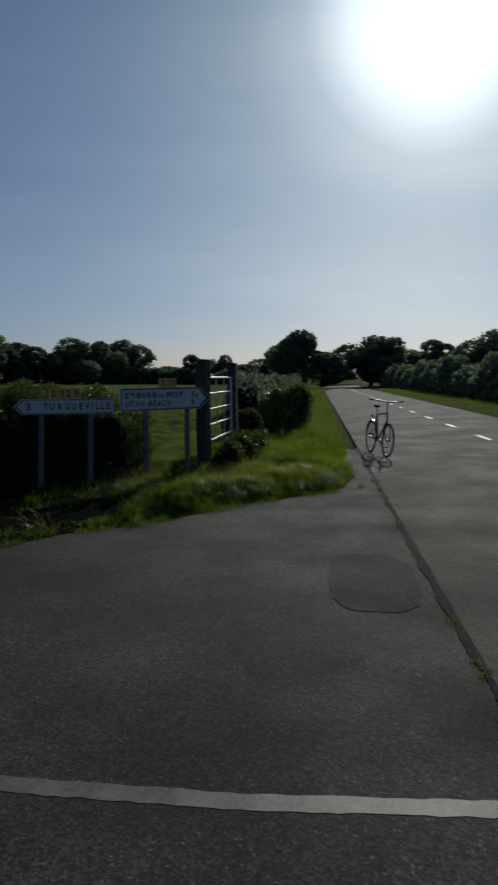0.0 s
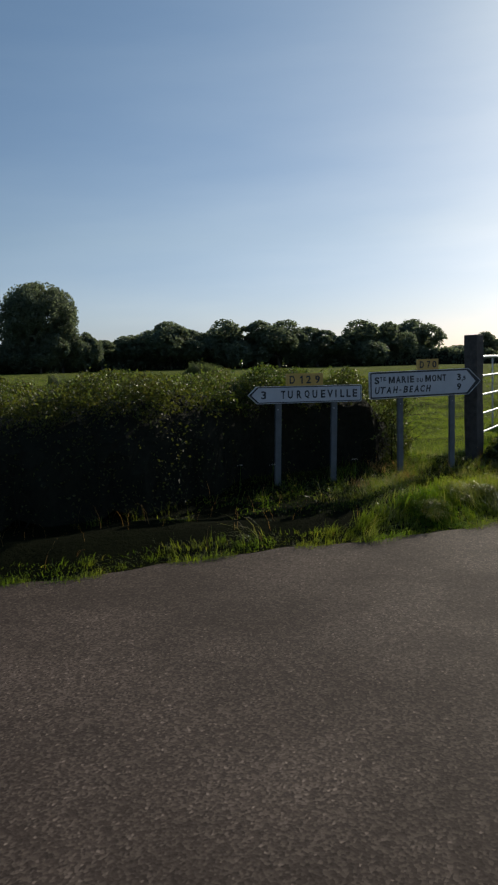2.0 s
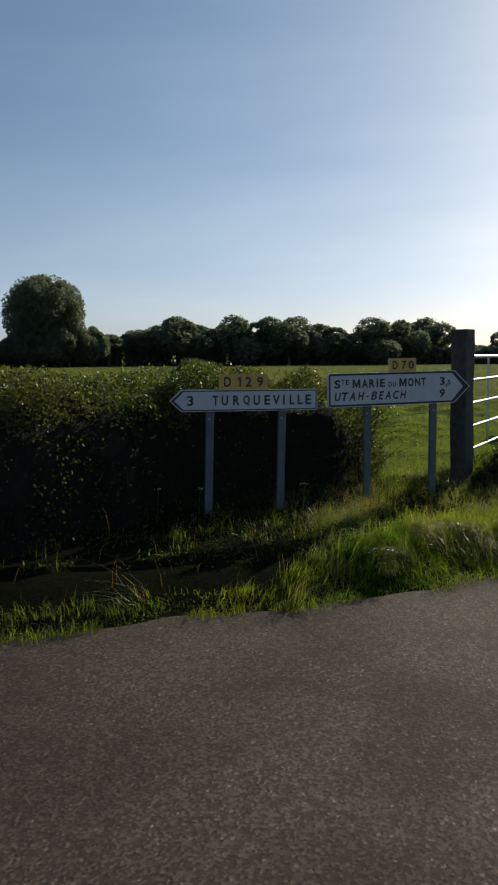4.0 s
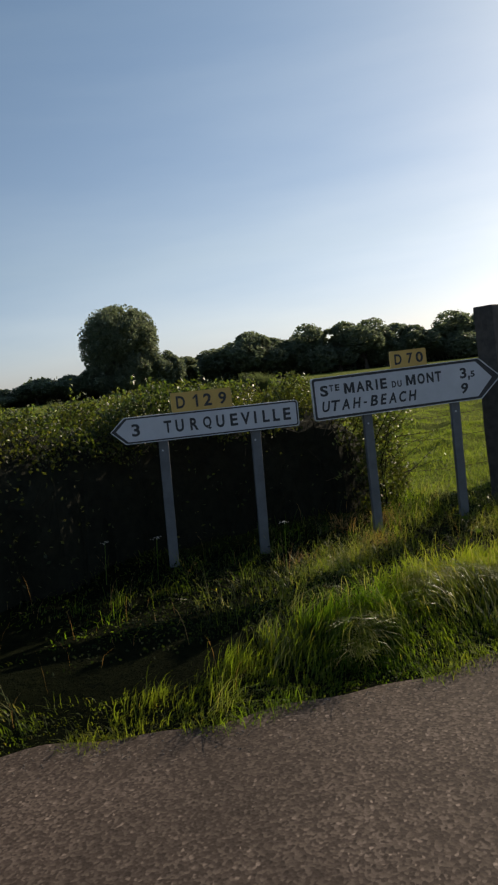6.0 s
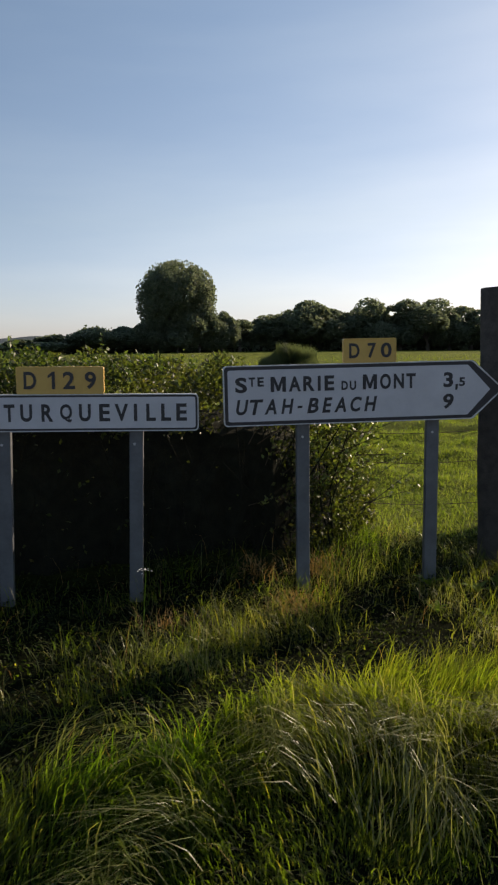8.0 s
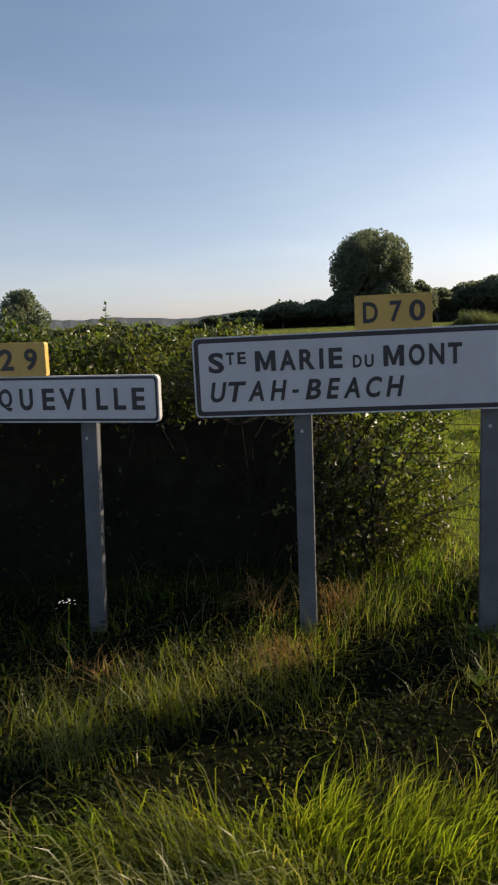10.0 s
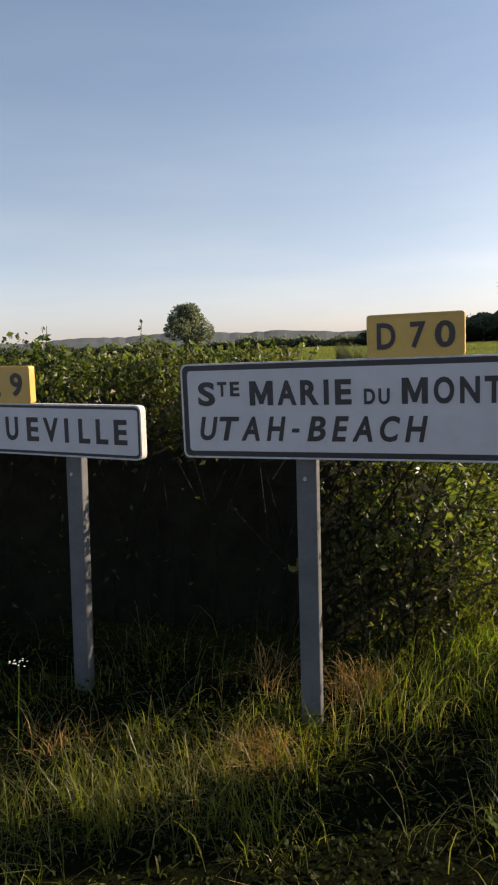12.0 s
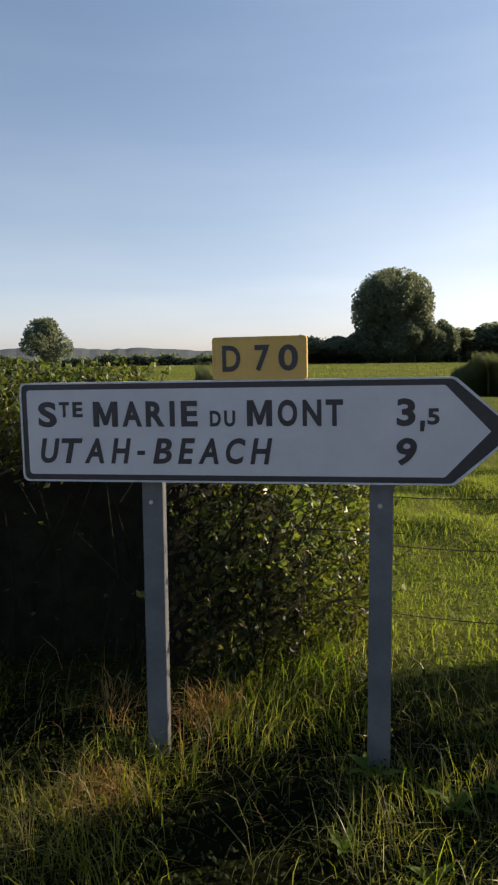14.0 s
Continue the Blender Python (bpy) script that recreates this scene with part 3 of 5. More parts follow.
# the lush bank beside the tar
# fewer tufts westwards as well, again in place of shade
x, y, vig = tufted(3600, 46, -6.0, 4.6, -2.4, -1.1, lambda x, y, r: (verge_distance(x, y) > 0.10) & (verge_distance(x, y) < bank_depth(x)) & (r.uniform(0, 1, len(x)) < 0.14 + 0.86 * smooth(-2.0, -0.5, x)), r)
d = verge_distance(x, y)
top = bank_depth(x)
rise = (0.25 * smooth(0.05, 0.3, d) + 0.75 * smooth(0.35, 0.85, d / top)) * (0.40 + 0.60 * smooth(-2.4, -0.2, x))
h = (0.022 + 0.155 * rise * vig) * r.uniform(0.45, 1.3, len(x))
blades("verge_grass", x, y, ground_z(x, y), h, r.uniform(0.0024, 0.0056, len(x)), 0.95, M_BLADE, 41, "tall uncut green grass on the road verge", comb=0.55)
# long blades that have flopped over towards the tar
x, y, vig = tufted(230, 26, -3.2, 4.0, -2.3, -1.45, lambda x, y, r: (verge_distance(x, y) > 0.16) & (r.uniform(0, 1, len(x)) < 0.02 + 0.98 * smooth(-1.3, 0.2, x)), r, (0.03, 0.08))
blades("flopped_grass", x, y, ground_z(x, y) + 0.05, 0.21 * vig * r.uniform(0.7, 1.3, len(x)), r.uniform(0.0028, 0.0052, len(x)), 1.5, M_STRAW, 42, "long pale grass blades flopped over on the verge", comb=0.8)
# scattered tufts and single stems in the shade before the signs
def strip_keep(x, y, r):
    """Grass is placed along the lit strip past the hedge's end, and by the gate; elsewhere it is sparse to stand for
    shade.
    """
    slip = np.exp(-((y + 0.40 - 1.0 * (x - 0.15)) / 0.30) ** 2) * smooth(-0.95, -0.2, x)
    gate = smooth(1.05, 1.35, x) * smooth(0.55, 0.2, y)
    return (verge_distance(x, y) > bank_depth(x)) & (r.uniform(0, 1, len(x)) < 0.07 + 0.85 * slip + 0.75 * gate)


x, y, vig = tufted(1500, 42, -4.2, 4.2, -1.6, 0.75, strip_keep, r, (0.03, 0.09))
fx = np.repeat(np.array([0.45, 1.222, -0.483, -1.203]), 70)
x, y, vig = np.r_[x, fx + r.normal(0, 0.07, 280)], np.r_[y, 0.0 + r.normal(0, 0.06, 280)], np.r_[vig, r.uniform(0.6, 1.1, 280)]
blades("shade_tufts", x, y, ground_z(x, y), 0.155 * vig * r.uniform(0.35, 1.35, len(x)), r.uniform(0.0016, 0.0042, len(x)), 1.0, M_BLADE, 43, "loose grass tufts standing before the sign posts", comb=0.3)
x, y = JOINT_WEEDS
blades("joint_weeds", x, y, np.full(len(x), 0.012), r.uniform(0.008, 0.035, len(x)), r.uniform(0.002, 0.005, len(x)), 1.2, M_BLADE, 46, "small weeds rooted in the tar joint", "weeds")
# paler blades along the lit strip carry sunlight in their colour
x, y, vig = tufted(800, 18, -1.2, 2.4, -1.5, 0.6, strip_keep, r, (0.04, 0.10))
blades("sunlit_stems", x, y, ground_z(x, y), 0.20 * vig * r.uniform(0.5, 1.3, len(x)), r.uniform(0.0016, 0.0036, len(x)), 1.0, M_STRAW, 47, "bent grass stems paled for sunlight among the tufts by the signs", comb=0.2)
# seed stalks and long bent stems
x, y = scatter(420, -6, 5, -2.3, 0.6, r, lambda x, y, r: verge_distance(x, y) > 0.25)
blades("seed_stalks", x, y, ground_z(x, y), r.uniform(0.12, 0.30, len(x)), r.uniform(0.0014, 0.0028, len(x)), 0.7, M_DRY, 2, "pale dry grass stalks standing in the verge", "grass stalks")
# dry orange tufts round the sign's feet
k = r.choice(5, 900, p=(0.34, 0.34, 0.14, 0.09, 0.09))
tx = np.array([0.34, 0.58, 0.20, 1.75, -0.35])[k] + r.normal(0, 0.065, 900)
ty = np.array([-0.20, 0.26, 0.22, 0.02, -0.35])[k] + r.normal(0, 0.06, 900)
blades("dry_tufts", tx, ty, ground_z(tx, ty), r.uniform(0.07, 0.18, 900), r.uniform(0.002, 0.004, 900), 1.2, M_DRY, 3, "bleached orange-brown grass tufts round the sign posts", "dry grass")
# low herbs among the thin grass
x, y = scatter(5200, -3.0, 3.0, -1.5, 0.5, r, lambda x, y, r: (verge_distance(x, y) > 0.7) & (patch(x, y, 3.1, 2.2) > 0.5))
blades("low_herbs", x, y, ground_z(x, y), r.uniform(0.02, 0.06, len(x)), r.uniform(0.006, 0.012, len(x)), 1.3, M_BLADE, 16, "low broad-leaved herbs among the thin grass", "herbs", comb=0.3)
# the corner between the two roads and the bank past the gate
n = 60000
s, w = r.uniform(3.0, 13.0, n), r.uniform(0.30, 2.9, n)
x, y = LEFT0.x + U.x * s + NORM.x * w, LEFT0.y + U.y * s + NORM.y * w
k = (verge_distance(x, y) > 0.0) & (y > -2.3) & ((x > 3.2) | (y > 0.75))
x, y = x[k], y[k]
blades("corner_grass", x, y, ground_z(x, y), r.uniform(0.06, 0.24, len(x)) * (0.5 + 0.8 * patch(x, y, 1.4, 0.4)), r.uniform(0.004, 0.009, len(x)), 0.9, M_BLADE, 17, "rough grass on the corner of the two roads", comb=0.5)
# tufts that hang over the broken edge of the tar
x = r.uniform(-8, 6, 9000)
x, y = x, EDGE_Y + edge_wave(x) + 0.012 * np.maximum(0, -x - 1) + 0.05 + r.normal(0, 0.05, 9000)
k = (patch(x, y, 2.4, 0.6) > 0.45) & (x < 2.6)
x, y = x[k], y[k]
blades("edge_grass", x, y, np.maximum(ground_z(x, y), 0.0), r.uniform(0.03, 0.11, len(x)), r.uniform(0.0025, 0.005, len(x)), 1.2, M_BLADE, 14, "short ragged grass creeping over the tarmac edge")
# right-hand verge of the main road, and the verge running on beyond the gate
n = 26000
s = r.uniform(10, 75, n)
w = np.where(r.uniform(0, 1, n) < 0.6, r.uniform(0.3, 3.2, n), -WIDTH - r.uniform(0.2, 3.5, n))
x, y = LEFT0.x + U.x * s + NORM.x * w, LEFT0.y + U.y * s + NORM.y * w
blades("roadside_grass", x, y, ground_z(x, y), r.uniform(0.10, 0.35, n), r.uniform(0.006, 0.016, n), 0.7, M_FIELD, 4, "rough grass on both banks of the main road")
# meadow near the hedge, then coarser tussocks
x, y = scatter(110000, -8, 15, 0.8, 14, r, lambda x, y, r: (verge_distance(x, y) > 2.0) & (r.uniform(0, 1, len(x)) < 0.15 + 0.85 * patch(x, y, 1.1, 3)))
blades("meadow_grass", x, y, ground_z(x, y), r.uniform(0.03, 0.11, len(x)) * (0.3 + 1.2 * patch(x, y, 1.6, 1.3)), r.uniform(0.004, 0.008, len(x)), 0.9, M_FIELD, 5, "grazed green meadow grass behind the gate")
x, y = scatter(130000, 0.2, 6.0, 0.7, 6.5, r, lambda x, y, r: (verge_distance(x, y) > 2.2) & (r.uniform(0, 1, len(x)) < 0.3 + 0.7 * patch(x, y, 2.2, 0.7)))
blades("meadow_turf", x, y, ground_z(x, y), r.uniform(0.015, 0.06, len(x)), r.uniform(0.004, 0.008, len(x)), 1.1, M_FIELD, 15, "short dense meadow turf just past the fence")
x, y = scatter(60000, -45, 75, 13, 75, r, lambda x, y, r: (verge_distance(x, y) > 3) & (r.uniform(0, 1, len(x)) < patch(x, y, 0.5, 2) ** 2))
blades("meadow_tussocks", x, y, ground_z(x, y), r.uniform(0.08, 0.28, len(x)), r.uniform(0.02, 0.06, len(x)), 0.9, M_FIELD, 6, "uneven tussocks across the far meadow")


# ---- leaves ----
def leaf_cards(pts, size, seed, up=0.0, long=1.6):
    """Folded pointed leaves at the given places: corners and triangles."""
    r = np.random.default_rng(seed)
    n = len(pts)
    a = r.normal(0, 1, (n, 3))
    a[:, 2] += up
    a /= np.linalg.norm(a, axis=1)[:, None]
    b = np.cross(a, r.normal(0, 1, (n, 3)))
    b /= np.linalg.norm(b, axis=1)[:, None]
    c = np.cross(a, b)
    s = (size * r.uniform(0.6, 1.4, n))[:, None]
    v = np.empty((n, 4, 3))
    v[:, 0] = pts - a * s * long / 2
    v[:, 1] = pts + b * s * 0.5 + c * s * 0.16
    v[:, 2] = pts + a * s * long / 2
    v[:, 3] = pts - b * s * 0.5 + c * s * 0.16
    t = np.array([[0, 1, 2], [0, 2, 3]])[None] + np.arange(n)[:, None, None] * 4
    return v.reshape(-1, 3), t.reshape(-1, 3)


def lumps(x, y, z, f, o):
    return (np.sin(f * x + o) * np.sin(f * 1.13 * y + 2 * o) + np.sin(f * 0.9 * z + 3 * o) * np.sin(f * 1.3 * x - f * 0.7 * y) + np.sin(2.3 * f * x + o) * np.sin(2.1 * f * z + f * y)) / 3


# creeping herbs added over the ground between bank and hedge, dark to stand for shade
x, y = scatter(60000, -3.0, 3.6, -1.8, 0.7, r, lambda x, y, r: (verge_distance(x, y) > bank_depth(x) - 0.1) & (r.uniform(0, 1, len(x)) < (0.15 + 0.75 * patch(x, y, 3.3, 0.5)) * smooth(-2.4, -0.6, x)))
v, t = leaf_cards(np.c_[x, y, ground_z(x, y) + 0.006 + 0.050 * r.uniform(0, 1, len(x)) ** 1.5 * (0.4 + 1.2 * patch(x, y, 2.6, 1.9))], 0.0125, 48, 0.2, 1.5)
tagged(new("shade_herbs", raw_mesh("shade_herbs", v, t, M_SHADE_HERB)), "low herbs added dark to stand for shade between bank and hedge", "herbs", kind="stuff")


# ---- roadside hedge ----
def hedge_shape(x, y, z):
    """Signed distance, roughly, to the hedge's surface: negative inside."""
    g = 0.22
    top = 1.51 + 0.10 * np.sin(1.3 * x + 0.5) + 0.05 * np.sin(3.7 * x) - 0.22 * smooth(-2.0, -4.5, x) - 0.17 * smooth(-0.5, 0.2, x)
    end = 1.15 - 1.00 * smooth(0.98, 1.50, z)
    front = 0.42 + 0.08 * np.sin(1.1 * x) + 0.10 * smooth(0.5, 1.4, z) * smooth(0.1, -0.5, x) + 0.10 * smooth(0.5, 1.1, x) - 1.25 * smooth(-0.9, -3.3, x)
    dx, dy, dz = x - end, np.maximum(front - y, y - 2.1), z - top
    k = 0.16
    m = np.logaddexp(np.logaddexp(dx / k, dy / k), dz / k) * k
    return m + 0.17 * lumps(x, y, z, 4.3, 0.8) + 0.05 * lumps(x, y, z, 11, 2.1)


def build_hedge():
    thing = tagged(new("hedge"), "dense unclipped hawthorn and bramble hedge behind the signs", "hedge")
    r = np.random.default_rng(21)
    n = 2500000
    x, y, z = r.uniform(-11, 1.5, n), r.uniform(-1.1, 2.2, n), r.uniform(0.15, 1.8, n)
    near = (x > -4.5) | (r.uniform(0, 1, n) < 0.4)
    x, y, z = x[near], y[near], z[near]
    d = hedge_shape(x, y, z)
    keep = (d < 0.03) & (d > -0.16) & ((y < 1.3) | (z > 1.0) | (x > 0)) & (r.uniform(0, 1, len(d)) < 0.62 + 0.38 * lumps(x, y, z, 6, 1))
    # few leaves below the top growth: the dark body showing there stands for shade
    shaded_face = smooth(1.16, 1.0, z + 0.12 * lumps(x, y, z, 5, 3) - 0.05 * smooth(-1.2, -2.4, x)) * smooth(0.62, 0.34, x + 0.12 * lumps(x, y, z, 4, 2)) * smooth(1.3, 1.0, y)
    keep &= r.uniform(0, 1, len(d)) > (0.985 - 0.10 * smooth(-1.6, -3.0, x)) * shaded_face
    pts = np.c_[x, y, z][keep]
    # paler leaves at the open end and along the top put sunlight into the colour
    brightened = r.uniform(0, 1, len(pts)) < 0.50 * smooth(0.45, 0.80, pts[:, 0]) * smooth(0.45, 0.75, pts[:, 2]) + 0.16 * smooth(1.22, 1.42, pts[:, 2])
    v, t = leaf_cards(pts[~brightened], 0.020, 22, 0.4)
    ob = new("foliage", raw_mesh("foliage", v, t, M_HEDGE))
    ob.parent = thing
    v, t = leaf_cards(pts[brightened] + r.normal(0, 0.02, (int(brightened.sum()), 3)), 0.022, 25, 0.4)
    ob = new("sunlit_foliage", raw_mesh("sunlit_foliage", v, t, M_SHOOT_LIT))
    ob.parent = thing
    tagged(ob, "leaves painted paler for sunlight at the hedge's open end and top")
    # the inside: a lumpy body with rounded ends, shade painted in as near black
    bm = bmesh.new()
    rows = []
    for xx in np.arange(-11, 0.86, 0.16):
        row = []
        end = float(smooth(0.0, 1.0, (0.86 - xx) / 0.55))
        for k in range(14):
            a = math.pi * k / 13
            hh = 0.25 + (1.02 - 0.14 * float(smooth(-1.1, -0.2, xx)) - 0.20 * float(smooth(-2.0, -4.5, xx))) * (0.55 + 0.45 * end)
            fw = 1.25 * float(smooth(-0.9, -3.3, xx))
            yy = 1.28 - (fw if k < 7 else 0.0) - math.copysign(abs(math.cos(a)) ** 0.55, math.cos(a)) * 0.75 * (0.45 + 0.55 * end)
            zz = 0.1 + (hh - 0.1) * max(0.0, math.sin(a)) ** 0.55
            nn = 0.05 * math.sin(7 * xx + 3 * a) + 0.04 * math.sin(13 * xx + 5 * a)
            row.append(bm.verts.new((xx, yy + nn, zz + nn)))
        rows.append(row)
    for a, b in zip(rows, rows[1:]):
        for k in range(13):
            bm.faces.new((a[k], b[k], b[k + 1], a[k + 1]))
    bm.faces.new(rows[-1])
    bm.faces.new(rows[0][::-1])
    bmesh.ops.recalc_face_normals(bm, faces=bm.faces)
    part("thicket", bm, M_SHADE_CORE, thing, "solid body for the hedge twigs, inner shade painted in")
    # bare stems on the thinned face, in the same shade-dark colour
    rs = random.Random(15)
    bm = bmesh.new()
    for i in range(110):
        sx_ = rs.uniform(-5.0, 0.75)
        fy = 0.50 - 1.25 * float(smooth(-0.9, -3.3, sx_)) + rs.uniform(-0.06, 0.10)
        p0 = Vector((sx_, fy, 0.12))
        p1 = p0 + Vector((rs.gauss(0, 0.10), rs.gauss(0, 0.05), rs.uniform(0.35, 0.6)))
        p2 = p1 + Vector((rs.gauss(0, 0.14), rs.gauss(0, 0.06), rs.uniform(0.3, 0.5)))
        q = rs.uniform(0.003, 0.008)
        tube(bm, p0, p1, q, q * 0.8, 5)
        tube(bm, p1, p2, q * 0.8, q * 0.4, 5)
    tagged(part("undergrowth", bm, M_SHADE_CORE, thing, "bare stems under the leaves, painted dark for shade"), kind="stuff")
    # shoots standing out of the top and the open end
    rr = random.Random(5)
    bm = bmesh.new()
    lp = []
    for i in range(190):
        if i < 120:
            sx_ = rr.uniform(-6.5, 0.1)
            base = Vector((sx_, rr.uniform(0.6, 1.8) - 1.1 * float(smooth(-0.9, -3.3, sx_)), 1.42 - 0.2 * float(smooth(-2.0, -4.5, sx_))))
            tip = base + Vector((rr.gauss(0, 0.10), rr.gauss(0, 0.10), rr.uniform(0.03, 0.14)))
        else:
            base = Vector((rr.uniform(0.2, 1.1), rr.uniform(0.45, 1.2), rr.uniform(0.5, 1.1)))
            tip = base + Vector((rr.uniform(0.02, 0.3), rr.gauss(-0.05, 0.1), rr.uniform(0.0, 0.28)))
        if i in (7, 21, 40):
            base = Vector(((-0.75, -1.9, -1.35)[(7, 21, 40).index(i)], 1.0, 1.4))
            tip = base + Vector((0.03, 0, 0.28))
        tube(bm, base - (tip - base) * 0.5, tip, 0.004, 0.0015, 5)
        for k in range(14):
            lp.append(base.lerp(tip, 0.1 + 0.9 * k / 13) + Vector((rr.gauss(0, 0.018), rr.gauss(0, 0.018), rr.gauss(0, 0.012))))
    tagged(part("twiggy_growth", bm, M_TWIG, thing, "thin upright shoots"), kind="stuff")
    v, t = leaf_cards(np.array([tuple(p) for p in lp]), 0.022, 24, 0.2)
    ob = new("shoot_leaves", raw_mesh("shoot_leaves", v, t, M_SHOOT_LIT))
    ob.parent = thing
    tagged(ob, "paler young leaves on the shoots", kind="stuff")


build_hedge()


def bush(name, x, y, rx, ry, h, n, size, seed, label, category="bush", material=M_HEDGE, core=1.0):
    """A low bush: an uneven heap of leaves over a body painted dark for shade."""
    r = np.random.default_rng(seed)
    z0 = float(ground_z(x, y))
    thing = tagged(new(name), label, category)
    thing.location = (x, y, z0)
    k = 7
    cx, cy, cz = r.uniform(-0.55, 0.55, k) * rx, r.uniform(-0.55, 0.55, k) * ry, r.uniform(0.25, 0.62, k) * h
    cr = r.uniform(0.42, 0.62, k)
    i = r.integers(0, k, n)
    d = r.normal(0, 1, (n, 3))
    d /= np.linalg.norm(d, axis=1)[:, None]
    q = d * (cr[i] * r.uniform(0.75 * core ** 2, 2.05 - core, n) * (1.0 if core == 1 else 0.85))[:, None] * np.array([rx, ry, h * 0.72])[None]
    p = np.c_[cx[i], cy[i], cz[i]] + q
    p = p[p[:, 2] > 0.02]
    v, t = leaf_cards(p, size, seed + 1, 0.4)
    ob = new("foliage", raw_mesh("foliage", v, t, material))
    ob.parent = thing
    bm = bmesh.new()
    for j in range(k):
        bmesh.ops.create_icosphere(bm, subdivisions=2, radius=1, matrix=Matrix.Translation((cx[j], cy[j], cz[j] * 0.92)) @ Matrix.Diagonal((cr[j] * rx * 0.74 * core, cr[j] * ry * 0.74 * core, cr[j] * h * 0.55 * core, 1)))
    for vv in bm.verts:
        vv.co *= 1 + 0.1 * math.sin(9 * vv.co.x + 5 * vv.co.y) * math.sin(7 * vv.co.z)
    part("thicket", bm, M_SHADE_CORE, thing, "solid body for the bush twigs, inner shade painted in")
    return thing


# ---- trees ----
def tree(name, h, w, low, n, size, seed, label, lobes=14, lobe=(0.30, 0.46), even=False):
    """A tree at the origin: tapered trunk, forked limbs and a crown of many small leaf clumps with gaps."""
    r = np.random.default_rng(seed)
    rr = random.Random(seed)
    thing = tagged(new(name), label, "tree")
    cz, rz = (h + low) / 2, (h - low) / 2
    th, ph = r.uniform(0, 2 * np.pi, lobes), np.arccos(r.uniform(-0.85, 1, lobes))
    rad = r.uniform(0.45, 0.72, lobes)
    if even:
        q = (np.arange(lobes) + 0.5) / lobes
        th, ph = q * lobes * 2.39996 + r.normal(0, 0.2, lobes), np.arccos(1 - 1.8 * q)
        rad = r.uniform(0.46, 0.72, lobes)
    c = np.c_[np.sin(ph) * np.cos(th) * rad * w / 2, np.sin(ph) * np.sin(th) * rad * w / 2, cz + np.cos(ph) * rad * rz]
    lr = r.uniform(*lobe, lobes)
    i = r.integers(0, lobes, n)
    d = r.normal(0, 1, (n, 3))
    d /= np.linalg.norm(d, axis=1)[:, None]
    f = lr[i] * r.uniform(0.72, 1.08, n)
    p = c[i] + d * f[:, None] * np.array([w / 2, w / 2, rz])[None]
    p[:, :2] *= (w / 2) / np.percentile(np.hypot(p[:, 0], p[:, 1]), 97)
    p[:, 2] = low + (p[:, 2] - p[:, 2].min()) * (h - low) / (np.percentile(p[:, 2], 99.5) - p[:, 2].min())
    if even:
        # a broad dome: full shoulders, flattened top
        u = (p[:, 2] - low) / (h - low)
        p[:, :2] *= (0.92 + 0.30 * smooth(0.45, 0.80, u) - 0.10 * smooth(0.85, 1.0, u))[:, None]
        p[:, 2] -= 0.015 * h * smooth(0.70, 1.0, u) * smooth(0.25, 0.0, np.hypot(p[:, 0], p[:, 1]) / w)
        reach = (np.hypot(p[:, 0], p[:, 1]) / (w * 0.52)) ** 2.6 + np.abs((p[:, 2] - cz) / rz) ** 2.6
        p = p[reach < r.uniform(0.90, 1.06, len(p)) + 0.10 * np.sin(1.9 * p[:, 0] + p[:, 2]) * np.sin(1.7 * p[:, 2])]
    g = lumps(p[:, 0], p[:, 1], p[:, 2], 7.0 / max(w, 3), seed)
    p = p[(g > (-0.36 if even else -0.30)) & (p[:, 2] > low * 0.6)]
    v, t = leaf_cards(p, size, seed + 1, 0.2, 1.3)
    ob = new("crown", raw_mesh("crown", v, t, M_TREE_HAZE))
    ob.parent = thing
    bm = bmesh.new()
    r0 = 0.030 * h
    fork = max(low + 0.15 * h, 0.22 * h)
    tube(bm, (0, 0, -0.4), (0.1, 0, fork * 0.5), r0, r0 * 0.8, 10)
    tube(bm, (0.1, 0, fork * 0.5), (0, 0.1, fork), r0 * 0.8, r0 * 0.66, 10)
    for j in range(lobes):
        m = Vector((0, 0.1, fork)).lerp(Vector(c[j]), 0.55) + Vector((rr.gauss(0, 0.03 * w), rr.gauss(0, 0.03 * w), 0.03 * h))
        tube(bm, (0, 0.1, fork * rr.uniform(0.85, 1.0)), m, r0 * 0.36, r0 * 0.22, 7)
        tube(bm, m, c[j], r0 * 0.22, r0 * 0.08, 6)
    part("trunk", bm, M_BARK, thing, "dark trunk and forked limbs")
    return thing


def stand(thing, x, y, turn, sx=1.0, sz=1.0, copy=True):
    m = Matrix.Translation((x, y, float(ground_z(x, y)))) @ pose(0, 0, 0, 0, 0, turn) @ Matrix.Diagonal((sx, sx, sz, 1))
    if copy:
        return copy_thing(thing, m @ Matrix.Diagonal((*(1 / k for k in thing.scale), 1)))
    thing.matrix_basis = m
    return thing


def polar(ox, oy, az, dist):
    return ox + dist * math.sin(radians(az)), oy + dist * math.cos(radians(az))


big = tree("meadow_tree", 13.2, 11.5, -0.6, 78000, 0.25, 48, "large round-crowned oak standing alone in the far meadow", 34, (0.23, 0.37), True)
stand(big, 2.3, 103.0, 20, copy=False)
small = tree("lone_tree", 6.4, 6.8, 0.2, 10000, 0.24, 43, "small round tree above the far hedgerow")
stand(small, -43.3, 88.4, 0, copy=False)

A = tree("hedgerow_tree", 8.0, 7.5, 0.2, 13000, 0.31, 51, "leafy hedgerow tree along the far edge of the meadow", 12)
